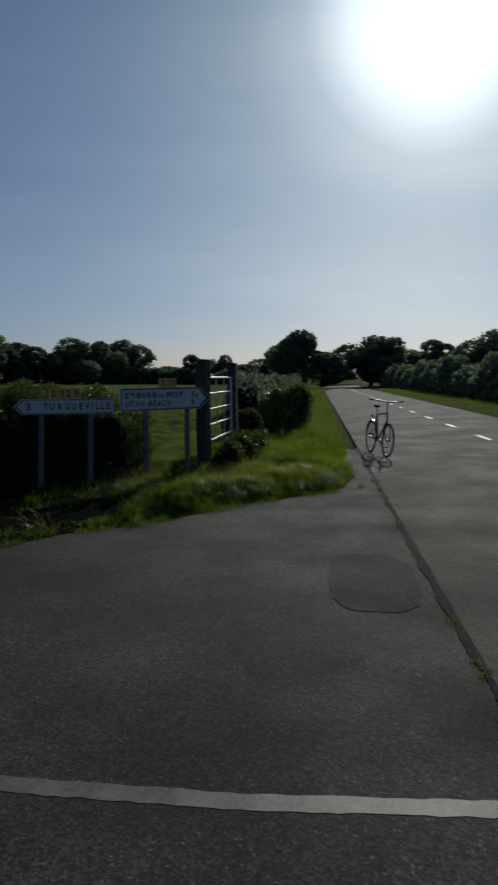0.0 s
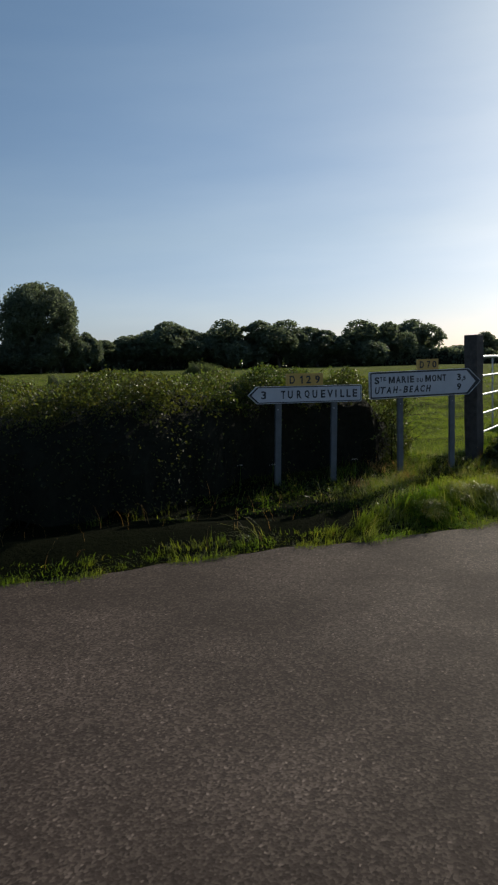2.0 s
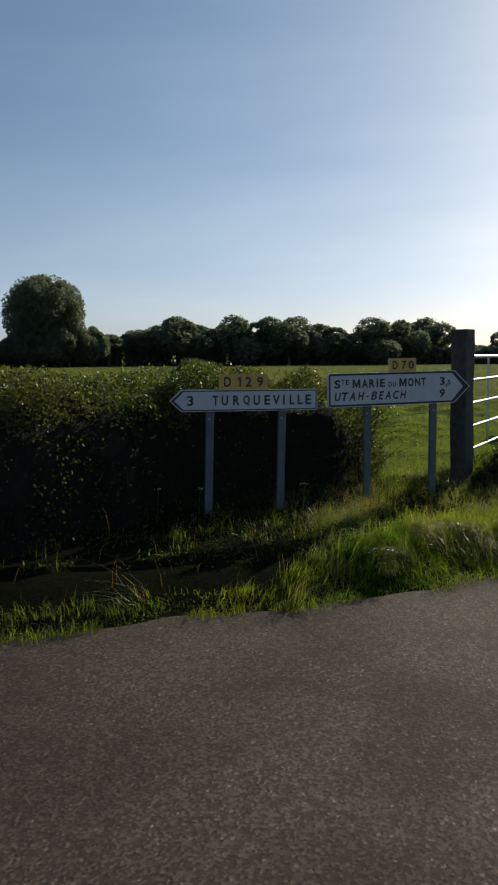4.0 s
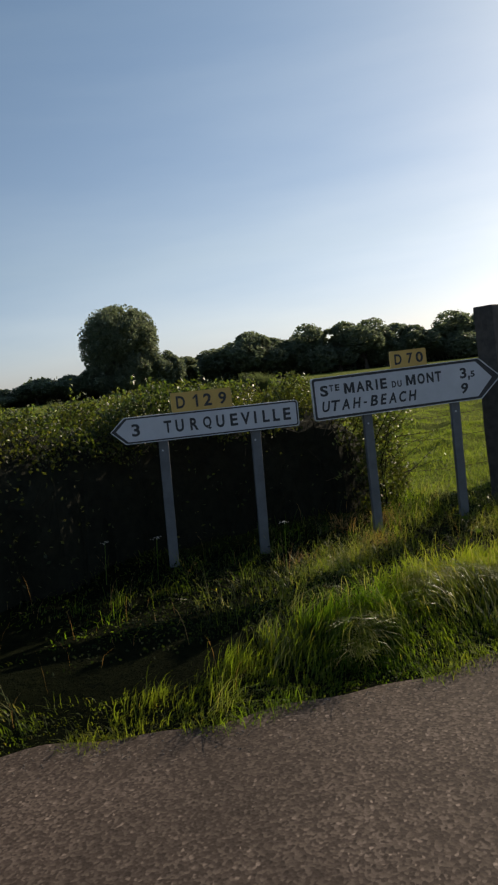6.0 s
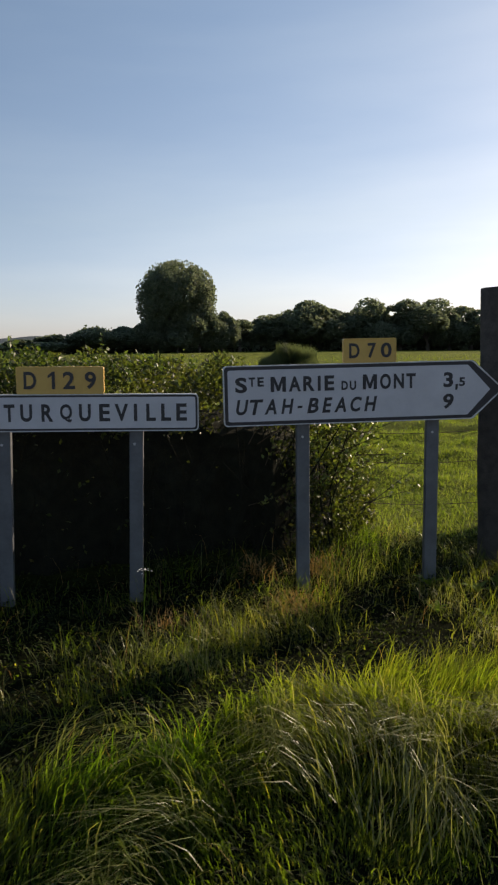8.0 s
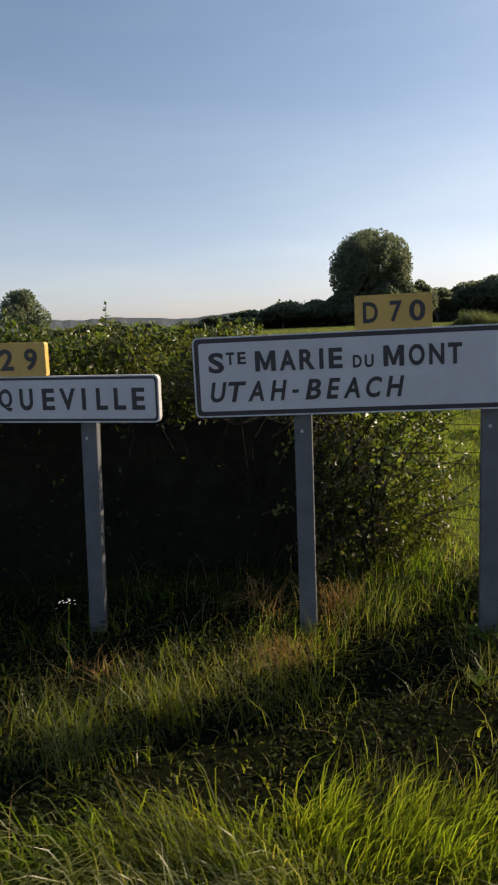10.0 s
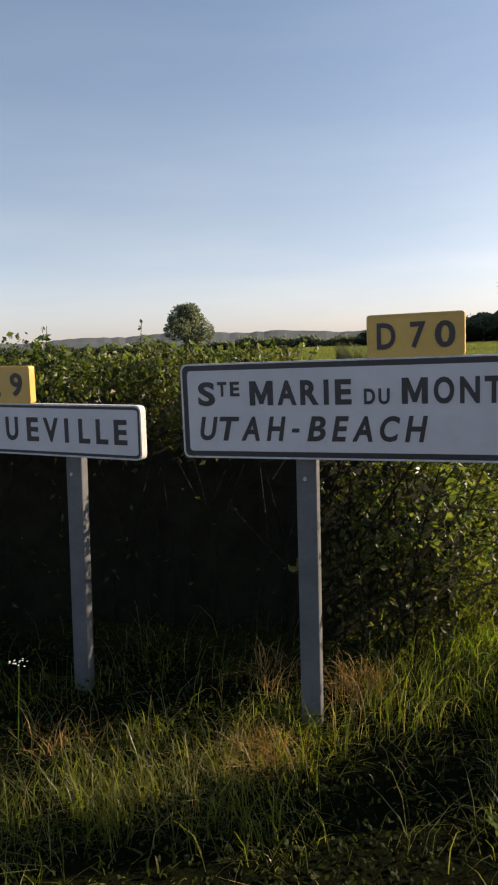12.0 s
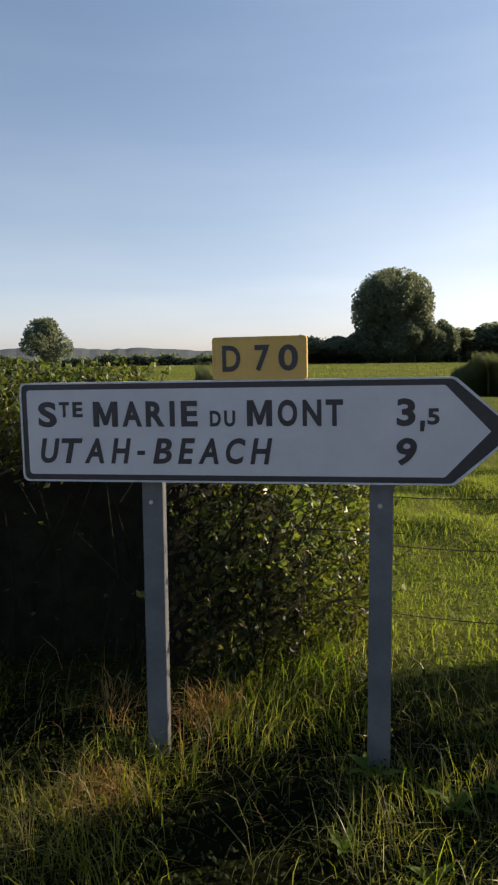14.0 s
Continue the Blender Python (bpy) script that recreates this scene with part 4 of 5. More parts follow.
B = tree("hedgerow_tree", 8.0, 6.0, 0.3, 11000, 0.31, 57, "upright leafy hedgerow tree along the far edge of the meadow", 10)
C = tree("hedgerow_tree", 8.0, 9.5, 0.0, 15000, 0.33, 63, "broad leafy hedgerow tree along the far edge of the meadow", 14)
# bearing, elevation of the top, half width in degrees, distance, kind; seen from (ox, oy)
WEST = [(-9.5, 1.2, 1.6, 100, C), (-6.5, 1.5, 1.5, 104, C), (-4.2, 1.95, 1.5, 106, A), (-1.6, 1.9, 1.4, 108, C), (5.9, 2.9, 0.8, 108, C), (7.2, 2.3, 1.2, 112, B), (8.9, 2.6, 1.4, 116, A), (11.0, 3.0, 1.5, 118, A), (12.8, 3.5, 1.8, 117, C), (15.0, 2.9, 1.4, 119, B),
        (17.4, 3.35, 1.4, 120, A), (19.5, 3.2, 1.3, 121, B), (21.6, 3.2, 1.5, 122, A), (23.2, 2.4, 1.2, 124, C), (24.7, 2.6, 1.4, 126, B),
        (28.6, 2.9, 1.6, 132, A), (30.4, 2.7, 1.2, 134, C)]
EAST = [(29.0, 2.4, 1.5, 146, B), (32.0, 2.5, 1.3, 150, C), (33.0, 2.9, 1.3, 152, A), (36.2, 0.9, 1.4, 150, C), (38.3, 1.75, 0.8, 150, B), (40.6, 1.7, 0.7, 160, A),
        (42.6, 1.0, 1.3, 150, C), (47.2, 3.4, 1.85, 108, C), (44.4, 1.4, 1.4, 130, A), (49.3, 1.25, 1.2, 150, A), (52.2, 2.9, 1.7, 112, A), (54.2, 2.8, 1.8, 110, C), (55.8, 1.8, 1.4, 108, B),
        (57.4, 2.6, 1.2, 104, B), (59.0, 1.6, 1.4, 100, C), (61.4, 3.1, 1.8, 96, A), (64.5, 2.8, 2.0, 92, C), (68.0, 3.0, 2.2, 90, A)]
first = {}
for (ox, oy), rows in (((-1.34, -4.95), WEST), ((-5.68, -8.89), EAST)):
    for k, (az, el, hw, dist, kind) in enumerate(rows):
        x, y = polar(ox, oy, az - 0.6, dist)
        z0 = float(ground_z(x, y))
        height = 1.55 + dist * math.tan(radians(el + (0.18 if rows is WEST and az > 15 else 0.0))) - z0
        width = 2 * dist * math.tan(radians(hw)) * 1.7
        base = {id(A): 7.5, id(B): 6.0, id(C): 9.5}[id(kind)]
        stand(kind, x, y, (k * 67) % 360, width / base, height / 8.0, copy=id(kind) in first)
        first[id(kind)] = 1


# thicket round the foot of the oak
for x, y, w, h, kind, turn in ((8.0, 103.5, 6.5, 5.0, C, 15), (5.3, 101.0, 7.0, 6.4, A, 80), (-1.3, 101.5, 6.5, 4.6, C, 140), (2.2, 100.5, 7.5, 4.4, A, 200), (-6.0, 104.0, 7.0, 3.6, C, 260)):
    base = {id(A): 7.5, id(C): 9.5}[id(kind)]
    shrub = stand(kind, x, y, turn, w / base, h / 8.0)
    shrub.name = "field_shrub"
    tagged(shrub, "dark shrub crowded round the foot of the oak", "shrub")


def hedgerow(name, pts, h, depth, n, size, seed, label):
    """A far hedgerow along a line of points: uneven leaves over a body painted dark for shade."""
    r = np.random.default_rng(seed)
    thing = tagged(new(name), label, "hedgerow")
    pts = np.array(pts, float)
    seg = np.r_[0, np.cumsum(np.linalg.norm(np.diff(pts, axis=0), axis=1))]
    s = r.uniform(0, seg[-1], n)
    x, y = np.interp(s, seg, pts[:, 0]), np.interp(s, seg, pts[:, 1])
    top = h * (0.75 + 0.22 * np.sin(s * 0.9 / h) * np.sin(s * 0.37 / h + 1) + 0.18 * np.sin(s * 2.3 / h))
    u = r.uniform(0, 1, n) ** 0.55
    wid = depth / 2 * np.sqrt(np.maximum(0.1, 1 - (u * 0.92) ** 3))
    ang = r.uniform(0, 2 * np.pi, n)
    p = np.c_[x + np.cos(ang) * wid, y + np.sin(ang) * wid, ground_z(x, y) + u * top + r.normal(0, size * 0.5, n)]
    v, t = leaf_cards(p, size, seed + 1, 0.2, 1.3)
    ob = new("foliage", raw_mesh("foliage", v, t, M_TREE_HAZE))
    ob.parent = thing
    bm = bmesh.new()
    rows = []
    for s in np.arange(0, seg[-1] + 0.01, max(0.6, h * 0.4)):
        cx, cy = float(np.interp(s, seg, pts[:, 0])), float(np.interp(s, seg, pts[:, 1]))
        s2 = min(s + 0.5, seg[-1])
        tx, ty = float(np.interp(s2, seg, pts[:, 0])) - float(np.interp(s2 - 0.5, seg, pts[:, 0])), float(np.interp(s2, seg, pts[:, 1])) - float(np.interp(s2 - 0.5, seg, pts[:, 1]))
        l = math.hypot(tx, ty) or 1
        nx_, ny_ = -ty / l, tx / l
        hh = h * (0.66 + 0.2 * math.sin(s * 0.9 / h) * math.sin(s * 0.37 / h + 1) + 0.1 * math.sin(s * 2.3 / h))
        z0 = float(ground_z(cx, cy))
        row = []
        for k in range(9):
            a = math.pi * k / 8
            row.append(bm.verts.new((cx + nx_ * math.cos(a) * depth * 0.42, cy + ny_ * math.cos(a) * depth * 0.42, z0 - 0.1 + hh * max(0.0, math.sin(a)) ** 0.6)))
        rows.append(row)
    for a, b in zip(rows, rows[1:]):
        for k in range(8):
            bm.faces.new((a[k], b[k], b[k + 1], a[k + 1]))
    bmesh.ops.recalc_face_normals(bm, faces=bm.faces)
    part("thicket", bm, M_SHADE_CORE, thing, "solid body for the hedgerow twigs, inner shade painted in")
    return thing


hedgerow("far_hedgerow", [(-95, 92), (-60, 93), (-30, 96), (-12, 102)], 1.6, 1.8, 9000, 0.36, 70, "low dark hedgerow along the far edge of the meadow")
hedgerow("far_hedgerow", [(-12, 102), (-8, 104), (20, 110), (48, 112), (74, 112)], 3.3, 2.6, 26000, 0.42, 71, "low dark hedgerow along the far edge of the meadow")
hedgerow("far_hedgerow", [(74, 112), (90, 100), (100, 90)], 3.0, 2.5, 5000, 0.45, 73, "low dark hedgerow where the main road bends away")
e = [LEFT0 - NORM * (WIDTH + 3.4) + U * s for s in (18, 40, 70, 100)]
hedgerow("roadside_hedgerow", [(v.x, v.y) for v in e], 2.6, 2.2, 16000, 0.30, 75, "dark overgrown hedgerow on the bank of the main road")
e = [LEFT0 + NORM * 3.4 + U * s for s in (17.5, 24, 35, 60, 95)]
hedgerow("roadside_hedgerow", [(v.x, v.y) for v in e], 1.45, 1.3, 20000, 0.14, 77, "ragged hedge running beside the main road past the gate")
bush("bramble_bush", 8.0, 4.9, 0.75, 0.7, 1.4, 5500, 0.075, 81, "pale-leaved bramble bush on the bank beside the gate", material=M_SHOOT_LIT)
bush("bramble_bush", 5.7, 3.9, 0.55, 0.55, 0.75, 4500, 0.06, 83, "dark bramble bush against the gate post")
for k, (x, y, q, h) in enumerate(((2.25, 0.18, 0.30, 0.52), (2.70, 0.52, 0.34, 0.66), (3.3, 0.95, 0.36, 0.60), (1.90, 0.08, 0.20, 0.32), (3.9, 1.5, 0.34, 0.55))):
    bush("nettle_clump", x, y, q * 0.9, q * 0.85, h * 0.88, 3200, 0.030, 130 + k, "rank clump of nettles at the foot of the gate", "nettles", core=0.6)


def ridge():
    rr = random.Random(9)
    bm = bmesh.new()
    prev = None
    for k in range(181):
        az = radians(-85 + k * 0.54)
        d = 900
        h = 25 + 2.5 * math.sin(k * 0.13) + 1.5 * math.sin(k * 0.41 + 1) + rr.uniform(-0.7, 0.7)
        col = [bm.verts.new((math.sin(az) * (d + dd), math.cos(az) * (d + dd), z)) for dd, z in ((-160, 0), (-70, h * 0.55), (0, h), (150, h * 0.9), (300, 0))]
        if prev:
            for j in range(4):
                bm.faces.new((prev[j], col[j], col[j + 1], prev[j + 1]))
        prev = col
    bmesh.ops.recalc_face_normals(bm, faces=bm.faces)
    tagged(part("backdrop", bm, M_HILL_HAZE), "low wooded ridge on the horizon, painted blue-grey for haze", "hills", kind="structure")


ridge()


def rush_clump(x, y, rad, h, n, seed, label):
    r = np.random.default_rng(seed)
    a, q = r.uniform(0, 2 * np.pi, n), np.sqrt(r.uniform(0, 1, n)) * rad
    px, py = x + np.cos(a) * q, y + np.sin(a) * q
    hh = h * (1 - 0.45 * (q / rad) ** 2) * r.uniform(0.75, 1.1, n)
    ob = blades("rush_clump", px, py, ground_z(px, py), hh, r.uniform(0.010, 0.024, n), 0.14, M_RUSH, seed, label, "rushes")
    return ob


x, y, vig = tufted(1500, 26, 0.3, 14, 2.4, 15, lambda x, y, r: (verge_distance(x, y) > 2.6) & (patch(x, y, 1.3, 0.2) > 0.42), r, (0.04, 0.16))
blades("meadow_clumps", x, y, ground_z(x, y), 0.085 * vig * r.uniform(0.5, 1.3, len(x)), r.uniform(0.004, 0.009, len(x)), 0.8, M_FIELD, 44, "ungrazed clumps standing up in the meadow")
rush_clump(4.95, 25.4, 1.25, 1.6, 7500, 91, "dense rounded clump of green rushes in the meadow")
rush_clump(-2.5, 13.6, 0.85, 1.35, 4200, 92, "loose clump of green rushes in the meadow")


# ---- direction signs ----
def sign_posts(thing, xs_, top, lean):
    for px in xs_:
        bm = bmesh.new()
        z0 = float(ground_z(thing.location.x + px, 0.06)) - 0.3 - thing.location.z
        m = Matrix.Translation((px, 0.052, (top + z0) / 2)) @ pose(0, 0, 0, 0, -lean, 0)
        box(bm, (0.076, 0.042, top - z0), m, 0.006)
        post = part("post", bm, M_POST, thing, "grey painted square steel post")
        bm = bmesh.new()
        tube(bm, (px, 0.034, -0.075), (px, 0.026, -0.075), 0.009, 0.007, 8)
        part("bolt", bm, M_GALV, post)


def number_plate(thing, x0, x1, z0, z1, digits):
    pts = outline([(x0, z0), (x1, z0), (x1, z1), (x0, z1)], [0.012] * 4)
    bm = slab(bmesh.new(), pts, 0.0, 0.026)
    plate = part("number_plate", bm, M_YELL, thing, "yellow enamelled road number plate")
    band_in = outline([(x0 + 0.006, z0 + 0.006), (x1 - 0.006, z0 + 0.006), (x1 - 0.006, z1 - 0.006), (x0 + 0.006, z1 - 0.006)], [0.010] * 4)
    part("rim", band(bmesh.new(), outline([(x0 - 0.001, z0 - 0.001), (x1 + 0.001, z0 - 0.001), (x1 + 0.001, z1 + 0.001), (x0 - 0.001, z1 + 0.001)], [0.012] * 4), band_in, -0.0025, 0.028), M_YELL, plate)
    for c, c0, c1 in digits:
        if c == "1":
            a, b = z0 + 0.026, z1 - 0.026
            part("digit", slab(bmesh.new(), [(c1 - 0.017, a), (c1, a), (c1, b), (c1 - 0.014, b), (c0, b - 0.022), (c0, b - 0.036), (c1 - 0.017, b - 0.022)], -0.0028, -0.0012), M_BLACK, plate)
        else:
            lettering(c, c0, c1, z0 + 0.026, z1 - 0.026, -0.002, M_BLACK, plate, 0.024)
    for px in (x0 + 0.05, x1 - 0.05):
        part("bracket", box(bmesh.new(), (0.03, 0.006, 0.12), Matrix.Translation((px, 0.032, z0 - 0.01)), 0.001), M_GALV, plate)


def arrow_sign(name, outer, radii, border, tip_border, label):
    """An enamelled plate with a pointed end, a black border and a raised pale rim. outer: from its lower blunt corner, anticlockwise."""
    thing = tagged(new(name), label, "road sign", "direction signs at the junction")

    def inset(d, tip):
        c = Vector((sum(p[0] for p in outer) / 5, sum(p[1] for p in outer) / 5))
        out = []
        for i, p in enumerate(outer):
            sx_ = 1 if p[0] < c.x else -1
            zc = (outer[0][1] + outer[3][1]) / 2 if len(outer) == 5 else c.y
            dz = 0 if abs(p[1] - zc) < 0.04 else (d if p[1] < zc else -d)
            dx = tip if abs(p[1] - zc) < 0.04 else (d if i in BLUNT else d * 1.25)
            out.append((p[0] + sx_ * dx, p[1] + dz))
        return out

    BLUNT = radii[1]
    rad = radii[0]
    rim_in, white = inset(0.006, 0.009), inset(border, tip_border)
    o, i_, w = outline(outer, rad), outline(rim_in, [k * 0.85 for k in rad]), outline(white, [k * 0.55 for k in rad])
    part("rim", band(bmesh.new(), o, i_, -0.004, 0.03), M_RIM, thing, "raised pale enamelled rim")
    part("border", slab(bmesh.new(), i_, 0.0, 0.022), M_BLACK, thing, "black enamelled border")
    part("panel", slab(bmesh.new(), w, -0.0015, 0.004), M_WHITE, thing, "slightly dulled white enamelled face")
    return thing


def big_sign():
    H = 0.339
    t = arrow_sign("direction_sign", [(0, 0), (1.452, 0), (1.640, H / 2), (1.452, H), (0, H)], ([0.026, 0.012, 0.004, 0.012, 0.026], (0, 4)), 0.025, 0.082,
                   "white arrow road sign, two lines of black lettering, on grey posts")
    t.location = (0, 0, 1.12)
    y = -0.0026
    r0, r1, q0, q1 = 0.188, 0.273, 0.063, 0.149
    for c, x0, x1, z0, z1 in (("S", 0.066, 0.133, r0 - 0.001, r1 + 0.001), ("T", 0.143, 0.179, 0.221, r1), ("E", 0.192, 0.228, 0.221, r1),
                              ("A", 0.369, 0.438, r0, r1), ("R", 0.452, 0.517, r0, r1), ("I", 0.535, 0.552, r0, r1), ("E", 0.574, 0.630, r0, r1),
                              ("D", 0.672, 0.709, r0, 0.240), ("U", 0.720, 0.757, r0 - 0.001, 0.240), ("O", 0.897, 0.961, r0 - 0.001, r1 + 0.001),
                              ("N", 0.978, 1.038, r0, r1), ("T", 1.052, 1.107, r0, r1), ("3", 1.274, 1.331, r0 - 0.001, r1 + 0.001), ("5", 1.367, 1.404, 0.191, 0.242)):
        lettering(c, x0, x1, z0, z1, y, M_BLACK, t, 0.034)
    letter_m(0.266, 0.353, r0, r1, y, M_BLACK, t)
    letter_m(0.796, 0.879, r0, r1, y, M_BLACK, t)
    part("letter", slab(bmesh.new(), [(1.345, 0.170), (1.357, 0.170), (1.361, 0.204), (1.346, 0.204)], y - 0.0008, y + 0.0008), M_BLACK, t)
    for c, x0, x1 in (("U", 0.069, 0.140), ("T", 0.146, 0.224), ("A", 0.228, 0.298), ("H", 0.324, 0.397), ("B", 0.472, 0.539), ("E", 0.559, 0.620), ("A", 0.629, 0.698), ("C", 0.723, 0.790), ("H", 0.804, 0.879)):
        lettering(c, x0, x1, q0, q1, y, M_BLACK, t, 0.028, 0.22)
    part("letter", slab(bmesh.new(), [(0.417, 0.093), (0.444, 0.093), (0.446, 0.107), (0.419, 0.107)], y - 0.0008, y + 0.0008), M_BLACK, t)
    lettering("9", 1.273, 1.336, q0 - 0.001, q1 + 0.001, y, M_BLACK, t, 0.030, 0.12)
    number_plate(t, 0.686, 0.992, 0.340, 0.476, (("D", 0.718, 0.778), ("7", 0.825, 0.874), ("0", 0.902, 0.965)))
    sign_posts(t, (0.45, 1.222), 0.33, -0.6)


def small_sign():
    H = 0.204
    t = arrow_sign("direction_sign", [(-1.345, 0), (0, 0), (0, H), (-1.345, H), (-1.452, H / 2)], ([0.010, 0.026, 0.026, 0.010, 0.004], (1, 2)), 0.017, 0.042,
                   "long white arrow road sign, one black place name, on grey posts")
    t.location = (-0.146, -0.055, 1.112)
    t.rotation_euler = (0, radians(1.2), radians(-3.2))
    y = -0.0024
    lettering("3", -1.292, -1.230, 0.055, 0.150, y, M_BLACK, t, 0.026)
    for c, x0, x1 in (("T", -1.047, -0.990), ("U", -0.960, -0.897), ("R", -0.848, -0.786), ("Q", -0.749, -0.684), ("U", -0.647, -0.584), ("E", -0.539, -0.481), ("V", -0.456, -0.382),
                      ("I", -0.352, -0.334), ("L", -0.285, -0.233), ("L", -0.204, -0.150), ("E", -0.122, -0.064)):
        lettering(c, x0, x1, 0.050 if c == "Q" else 0.055, 0.150, y, M_BLACK, t, 0.030)
    number_plate(t, -0.975, -0.511, H + 0.001, H + 0.147, (("D", -0.936, -0.869), ("1", -0.808, -0.770), ("2", -0.728, -0.664), ("9", -0.611, -0.551)))
    sign_posts(t, (-0.355, -1.075), 0.19, -1.2)


big_sign()
small_sign()


# ---- gate ----
def gate_post(x, y, w, top, turn, label):
    z0 = float(ground_z(x, y))
    thing = tagged(new("gate_post"), label, "post", "gate posts")
    thing.location = (x, y, z0)
    thing.rotation_euler = (0, 0, radians(turn))
    bm = bmesh.new()
    h = top - z0 + 0.3
    box(bm, (w, w * 0.85, h), Matrix.Translation((0, 0, h / 2 - 0.3)), 0.012)
    bmesh.ops.subdivide_edges(bm, edges=[e for e in bm.edges if e.calc_length() > 0.5], cuts=9)
    for v in bm.verts:
        v.co.x += 0.006 * math.sin(5 * v.co.z + 3 * v.co.y)
        v.co.y += 0.005 * math.sin(6 * v.co.z + 20 * v.co.x)
    part("timber", bm, M_WOOD, thing)
    return thing


GA, GB = Vector((1.98, 0.52)), Vector((4.02, 2.24))
gp = gate_post(1.80, 0.36, 0.215, 1.90, 30, "thick dark weathered timber gate post")
for z in (0.55, 1.12):
    part("hinge_pin", tube(bmesh.new(), (0.10, 0.02, z), (0.155, 0.05, z), 0.012, n=8), M_GALV, gp, "steel hinge pin")
gate_post(4.14, 2.34, 0.21, 1.90, 40, "thick dark weathered timber gate post")


def field_gate():
    thing = tagged(new("field_gate"), "closed galvanised tubular steel field gate between timber posts", "gate")
    ga = GA + (GB - GA).normalized() * 0.04
    z0 = 0.30
    thing.location = (ga.x, ga.y, z0)
    thing.rotation_euler = (0, 0, math.atan2((GB - GA).y, (GB - GA).x))
    L = (GB - GA).length - 0.10
    for z in (1.30, 1.03, 0.76, 0.49, 0.22):
        bm = bmesh.new()
        tube(bm, (0, 0, z), (L, 0, z), 0.021 if z > 1.2 else 0.017, n=12)
        part("rail", bm, M_GALV, thing)
    for x in (0.0, L * 0.36, L * 0.68, L):
        bm = bmesh.new()
        tube(bm, (x, 0.0, 0.20), (x, 0.0, 1.315), 0.020 if x in (0.0, L) else 0.013, n=12)
        part("upright", bm, M_GALV, thing)
    bm = bmesh.new()
    tube(bm, (L - 0.02, -0.03, 0.98), (L + 0.07, -0.03, 0.98), 0.010, n=8)
    part("latch", bm, M_GALV, thing)


field_gate()


def fence():
    """Three wires from the gate post into the hedge."""
    thing = tagged(new("wire_fence"), "slack rusty wires strung from the gate post into the hedge", "fence")
    for z in (0.52, 0.80, 1.00):
        bm = bmesh.new()
        p = [Vector((1.72 - 0.95 * k / 6, 0.44 + 0.35 * k / 6, z - 0.03 * math.sin(math.pi * k / 6))) for k in range(7)]
        rows = [[bm.verts.new(v + Vector((0.0024 * math.cos(a) * 0.35, 0.0024 * math.cos(a), 0.0024 * math.sin(a)))) for a in (0, 1.26, 2.51, 3.77, 5.03)] for v in p]
        for a, b in zip(rows, rows[1:]):
            for i in range(5):
                bm.faces.new((a[i], b[i], b[(i + 1) % 5], a[(i + 1) % 5]))
        part("wire", bm, M_TWIG, thing)


fence()


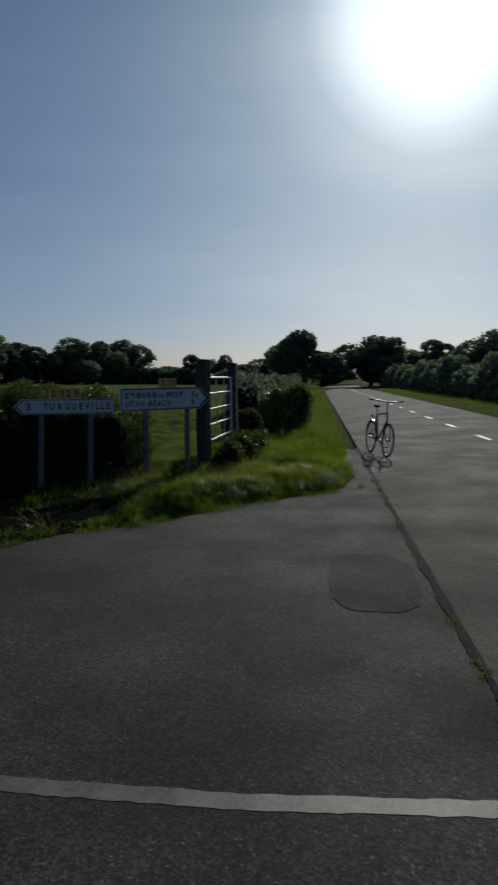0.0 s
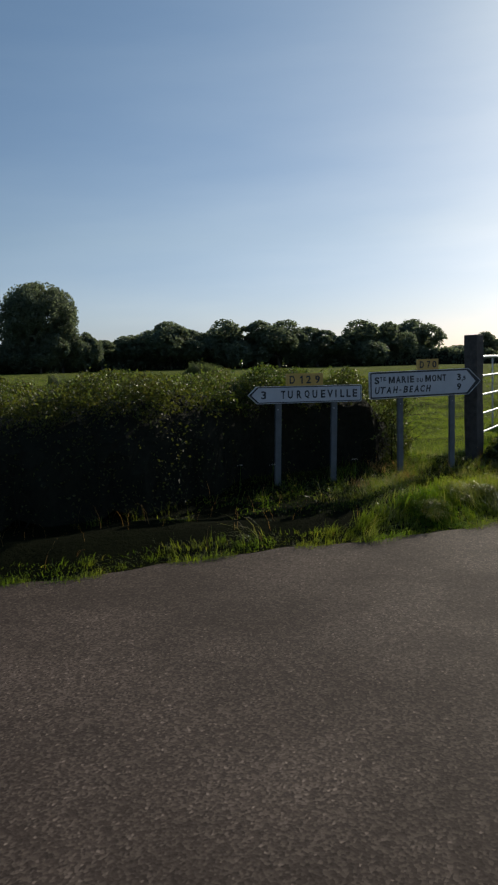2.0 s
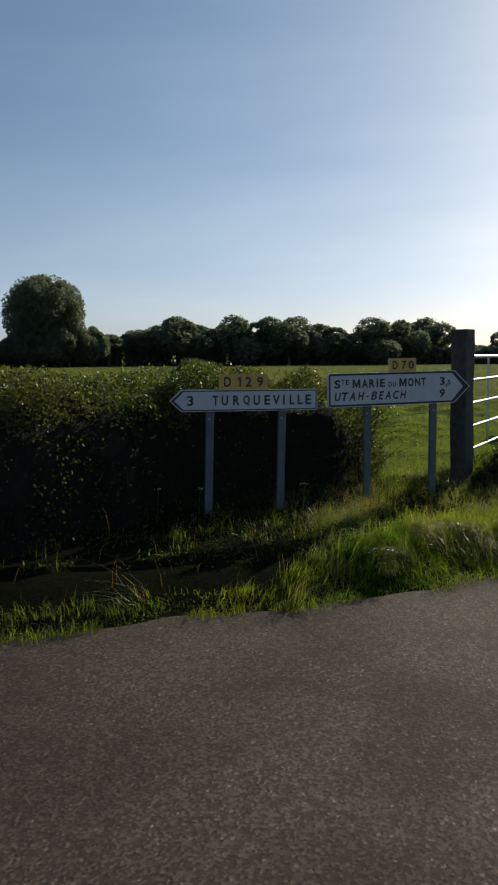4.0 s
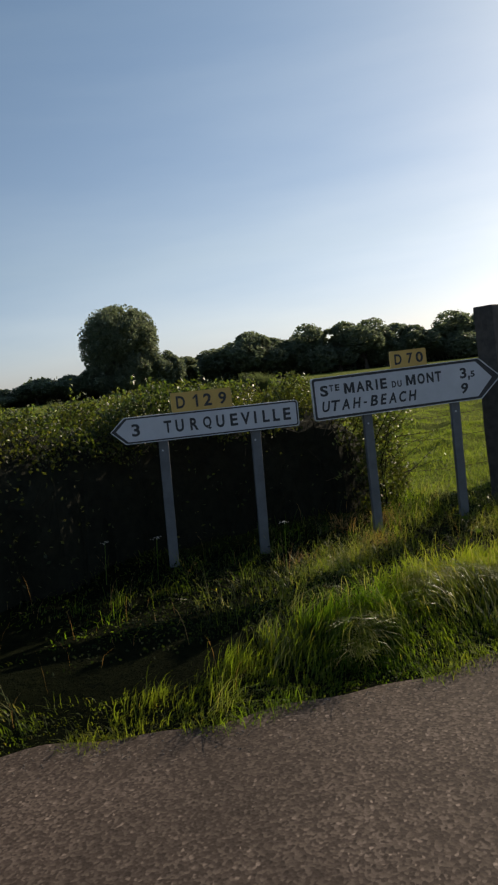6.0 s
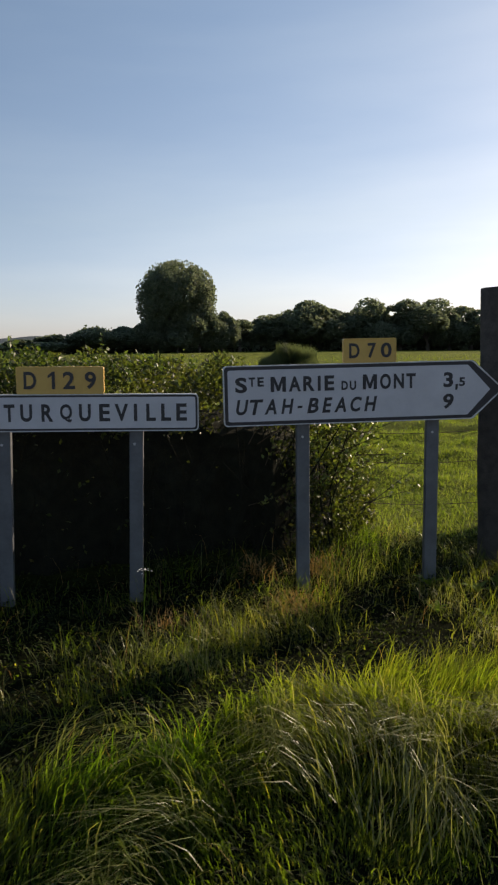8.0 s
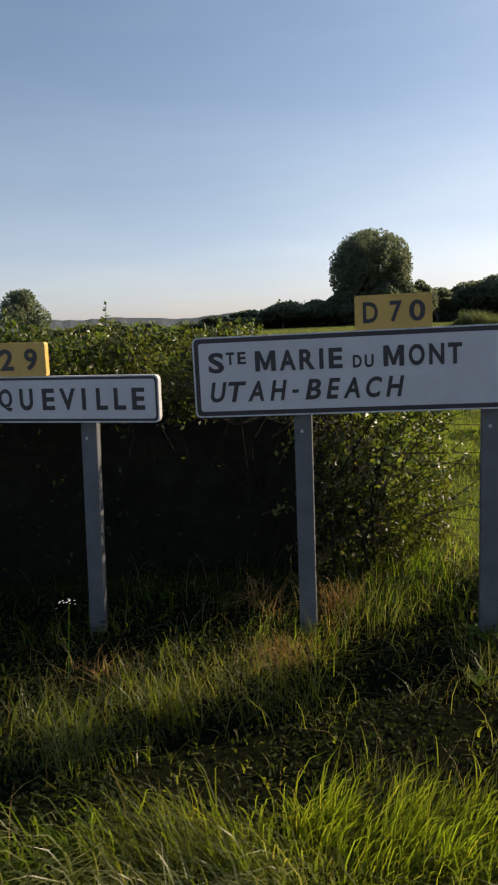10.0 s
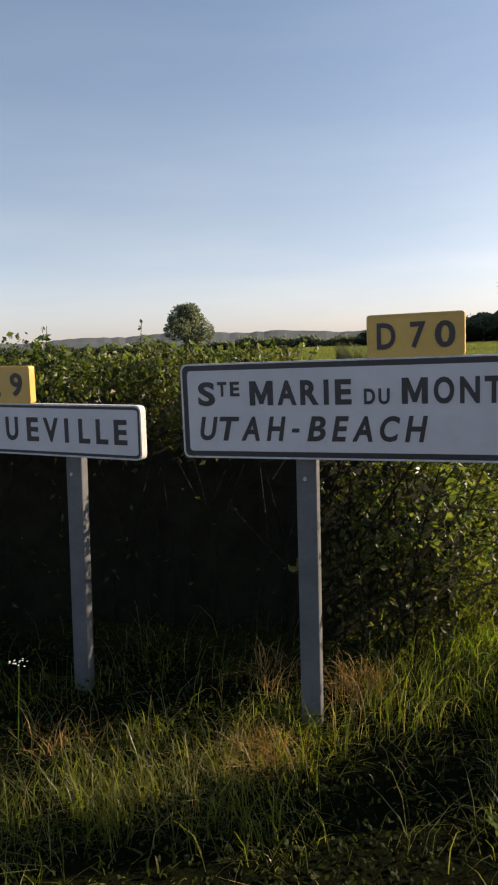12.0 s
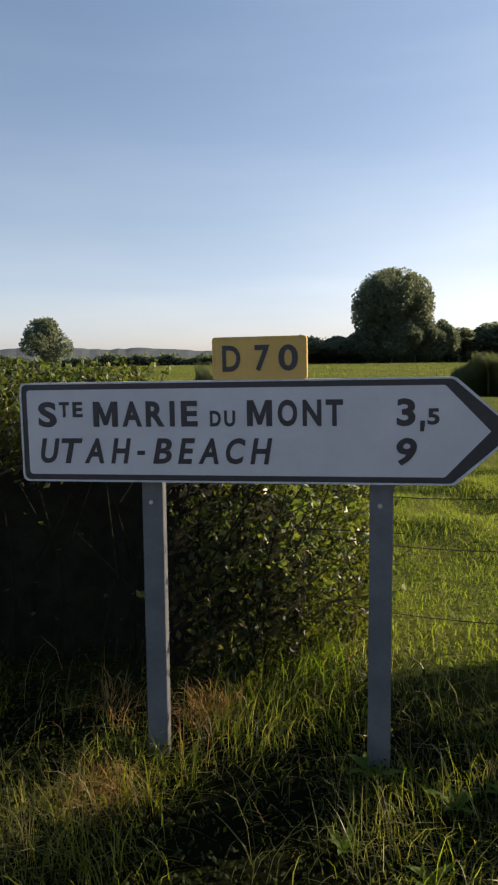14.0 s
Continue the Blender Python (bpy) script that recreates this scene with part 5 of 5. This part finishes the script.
# ---- bicycle ----
def bicycle():
    thing = tagged(new("bicycle"), "dark red bicycle leaning on the grass edge of the main road", "bicycle")
    R = 0.335
    m = Euler((radians(90), 0, 0)).to_matrix()

    def wheel(x):
        bm = ring(bmesh.new(), (x, 0, R), m, R - 0.018, 0.018)
        tyre = part("wheel", bm, M_RUBBER, thing, "black rubber tyre")
        part("rim", ring(bmesh.new(), (x, 0, R), m, R - 0.042, 0.010, 36, 6), M_CHROME, tyre)
        bm = bmesh.new()
        for k in range(18):
            a = 2 * math.pi * k / 18
            tube(bm, (x, 0.02 * (-1) ** k, R), (x + math.cos(a) * (R - 0.045), 0, R + math.sin(a) * (R - 0.045)), 0.0013, n=4)
        tube(bm, (x, -0.05, R), (x, 0.05, R), 0.020, n=10)
        part("spokes", bm, M_CHROME, tyre)

    wheel(0.0)
    wheel(1.05)
    bb, seat, head, headlow = Vector((0.43, 0, 0.29)), Vector((0.26, 0, 0.80)), Vector((0.86, 0, 0.86)), Vector((0.90, 0, 0.70))
    bm = bmesh.new()
    tube(bm, bb, seat, 0.016)
    tube(bm, bb, headlow, 0.018)
    tube(bm, seat, head, 0.016)
    tube(bm, headlow - (head - headlow) * 0.3, head + (head - headlow) * 0.15, 0.019)
    for s_ in (-0.045, 0.045):
        tube(bm, bb, (0, s_, R), 0.010)
        tube(bm, seat, (0, s_, R), 0.009)
    part("frame", bm, M_PAINT, thing, "dark red tubular frame")
    bm = bmesh.new()
    for s_ in (-0.05, 0.05):
        tube(bm, headlow + Vector((0.01, s_, -0.05)), (1.05, s_, R), 0.011)
    part("fork", bm, M_PAINT, thing)
    bm = bmesh.new()
    tube(bm, seat, (0.22, 0, 0.95), 0.013)
    post = part("seat_post", bm, M_CHROME, thing)
    bm = bmesh.new()
    bmesh.ops.create_uvsphere(bm, u_segments=16, v_segments=10, radius=1, matrix=Matrix.Translation((0.24, 0, 0.975)) @ Matrix.Diagonal((0.135, 0.075, 0.032, 1)))
    for v in bm.verts:
        k = (v.co.x - 0.10) / 0.27
        v.co.y *= 1.15 - 0.85 * max(0, k)
    part("saddle", bm, M_RUBBER, thing, "black padded saddle")
    bm = bmesh.new()
    tube(bm, head, (0.84, 0, 1.05), 0.014)
    tube(bm, (0.84, 0, 1.05), (0.90, 0, 1.07), 0.014)
    for s_ in (-1, 1):
        tube(bm, (0.90, 0, 1.07), (0.88, 0.16 * s_, 1.09), 0.012)
        tube(bm, (0.88, 0.16 * s_, 1.09), (0.80, 0.30 * s_, 1.10), 0.012)
    bars = part("handlebar", bm, M_CHROME, thing)
    for s_ in (-1, 1):
        part("grip", tube(bmesh.new(), (0.82, 0.27 * s_, 1.099), (0.77, 0.345 * s_, 1.105), 0.017), M_RUBBER, bars, "black rubber grip")
    bm = bmesh.new()
    ring(bm, bb + Vector((0, 0.05, 0)), m, 0.085, 0.006, 24, 6)
    tube(bm, bb + Vector((0, -0.07, 0)), bb + Vector((0, 0.07, 0)), 0.018)
    tube(bm, bb + Vector((0, 0.07, 0)), bb + Vector((0.12, 0.075, -0.12)), 0.009)
    tube(bm, bb + Vector((0, -0.07, 0)), bb + Vector((-0.12, -0.075, 0.12)), 0.009)
    crank = part("crank", bm, M_CHROME, thing)
    bm = bmesh.new()
    box(bm, (0.09, 0.08, 0.022), Matrix.Translation(bb + Vector((0.12, 0.12, -0.12))), 0.004)
    part("pedal", bm, M_RUBBER, crank)
    bm = bmesh.new()
    box(bm, (0.09, 0.08, 0.022), Matrix.Translation(bb + Vector((-0.12, -0.12, 0.12))), 0.004)
    part("pedal", bm, M_RUBBER, crank)
    bm = bmesh.new()
    for k in range(15):
        a0, a1 = radians(20 + k * 10), radians(30 + k * 10)
        box(bm, (0.065, 0.045, 0.003), Matrix.Translation((math.cos((a0 + a1) / 2) * 0.355 * -1 + 0.0, 0, R + math.sin((a0 + a1) / 2) * 0.355)) @ pose(0, 0, 0, 0, math.degrees((a0 + a1) / 2) - 90, 0))
    part("mudguard", bm, M_CHROME, thing, "bright metal rear mudguard")
    bm = bmesh.new()
    bmesh.ops.create_cone(bm, cap_ends=True, segments=16, radius1=0.028, radius2=0.024, depth=0.02, matrix=Matrix.Translation((-0.02, 0, 0.76)) @ pose(0, 0, 0, 0, 90, 0))
    part("reflector", bm, M_LENS, thing, "red rear reflector")
    bm = bmesh.new()
    tube(bm, (0.40, 0.05, 0.30), (0.30, 0.24, 0.0), 0.008)
    part("kickstand", bm, M_CHROME, thing)
    thing.matrix_basis = Matrix.Translation((6.26, 0.46, 0.022)) @ pose(0, 0, 0, 0, 0, -124) @ pose(0, 0, 0, -5, 0, 0)


bicycle()


# ---- weeds ----
def dock(x, y, n, size, seed, label):
    """A broad-leaved weed: a rosette of pointed, folded leaves."""
    rr = random.Random(seed)
    z0 = float(ground_z(x, y))
    thing = tagged(new("dock_plant"), label, "weed", "broad-leaved weeds in the verge")
    thing.location = (x, y, z0)
    for k in range(n):
        a = 2 * math.pi * k / n + rr.uniform(-0.4, 0.4)
        L, up = size * rr.uniform(0.7, 1.2), rr.uniform(0.7, 1.35)
        bm = bmesh.new()
        prev = None
        for j in range(6):
            t_ = j / 5
            w = L * 0.17 * math.sin(math.pi * (0.12 + 0.86 * t_)) * (1 if j < 5 else 0.05)
            out, zz = L * t_ * math.cos(up * (1 - 0.6 * t_)), L * t_ * math.sin(up) * (1 - 0.35 * t_ * t_)
            c = Vector((math.cos(a) * out, math.sin(a) * out, zz + 0.01))
            s_ = Vector((-math.sin(a), math.cos(a), 0)) * w
            row = [bm.verts.new(c - s_ + Vector((0, 0, w * 0.3))), bm.verts.new(c), bm.verts.new(c + s_ + Vector((0, 0, w * 0.3)))]
            if prev:
                bm.faces.new((prev[0], prev[1], row[1], row[0]))
                bm.faces.new((prev[1], prev[2], row[2], row[1]))
            prev = row
        part("leaf", bm, M_WEED, thing)


for k, (x, y, n, s_) in enumerate(((1.12, -0.33, 6, 0.08), (1.66, -0.40, 6, 0.10), (1.20, 0.00, 7, 0.11), (1.46, -0.10, 7, 0.10), (1.36, -0.42, 8, 0.08), (1.62, -0.05, 7, 0.11))):
    dock(x, y, n, s_, 100 + k, "bright green broad-leaved dock growing in the verge")


def flower(x, y, h, seed):
    rr = random.Random(seed)
    thing = tagged(new("white_flower"), "small white umbel flower on a thin stalk", "flower", "white flowers in the verge")
    thing.location = (x, y, float(ground_z(x, y)))
    bm = bmesh.new()
    tube(bm, (0, 0, -0.02), (0.03, 0.01, h), 0.0025, 0.0015, 5)
    part("stalk", bm, M_WEED, thing)
    bm = bmesh.new()
    for k in range(14):
        bmesh.ops.create_icosphere(bm, subdivisions=1, radius=1, matrix=Matrix.Translation((0.03 + rr.gauss(0, 0.022), 0.01 + rr.gauss(0, 0.022), h + rr.uniform(-0.004, 0.008))) @ Matrix.Diagonal((0.004, 0.004, 0.002, 1)))
    tagged(part("umbel", bm, M_PETAL, thing), kind="stuff")


rr = random.Random(12)
for k in range(9):
    flower(rr.uniform(-3.2, -0.2), rr.uniform(-0.5, 0.15), rr.uniform(0.22, 0.36), 200 + k)
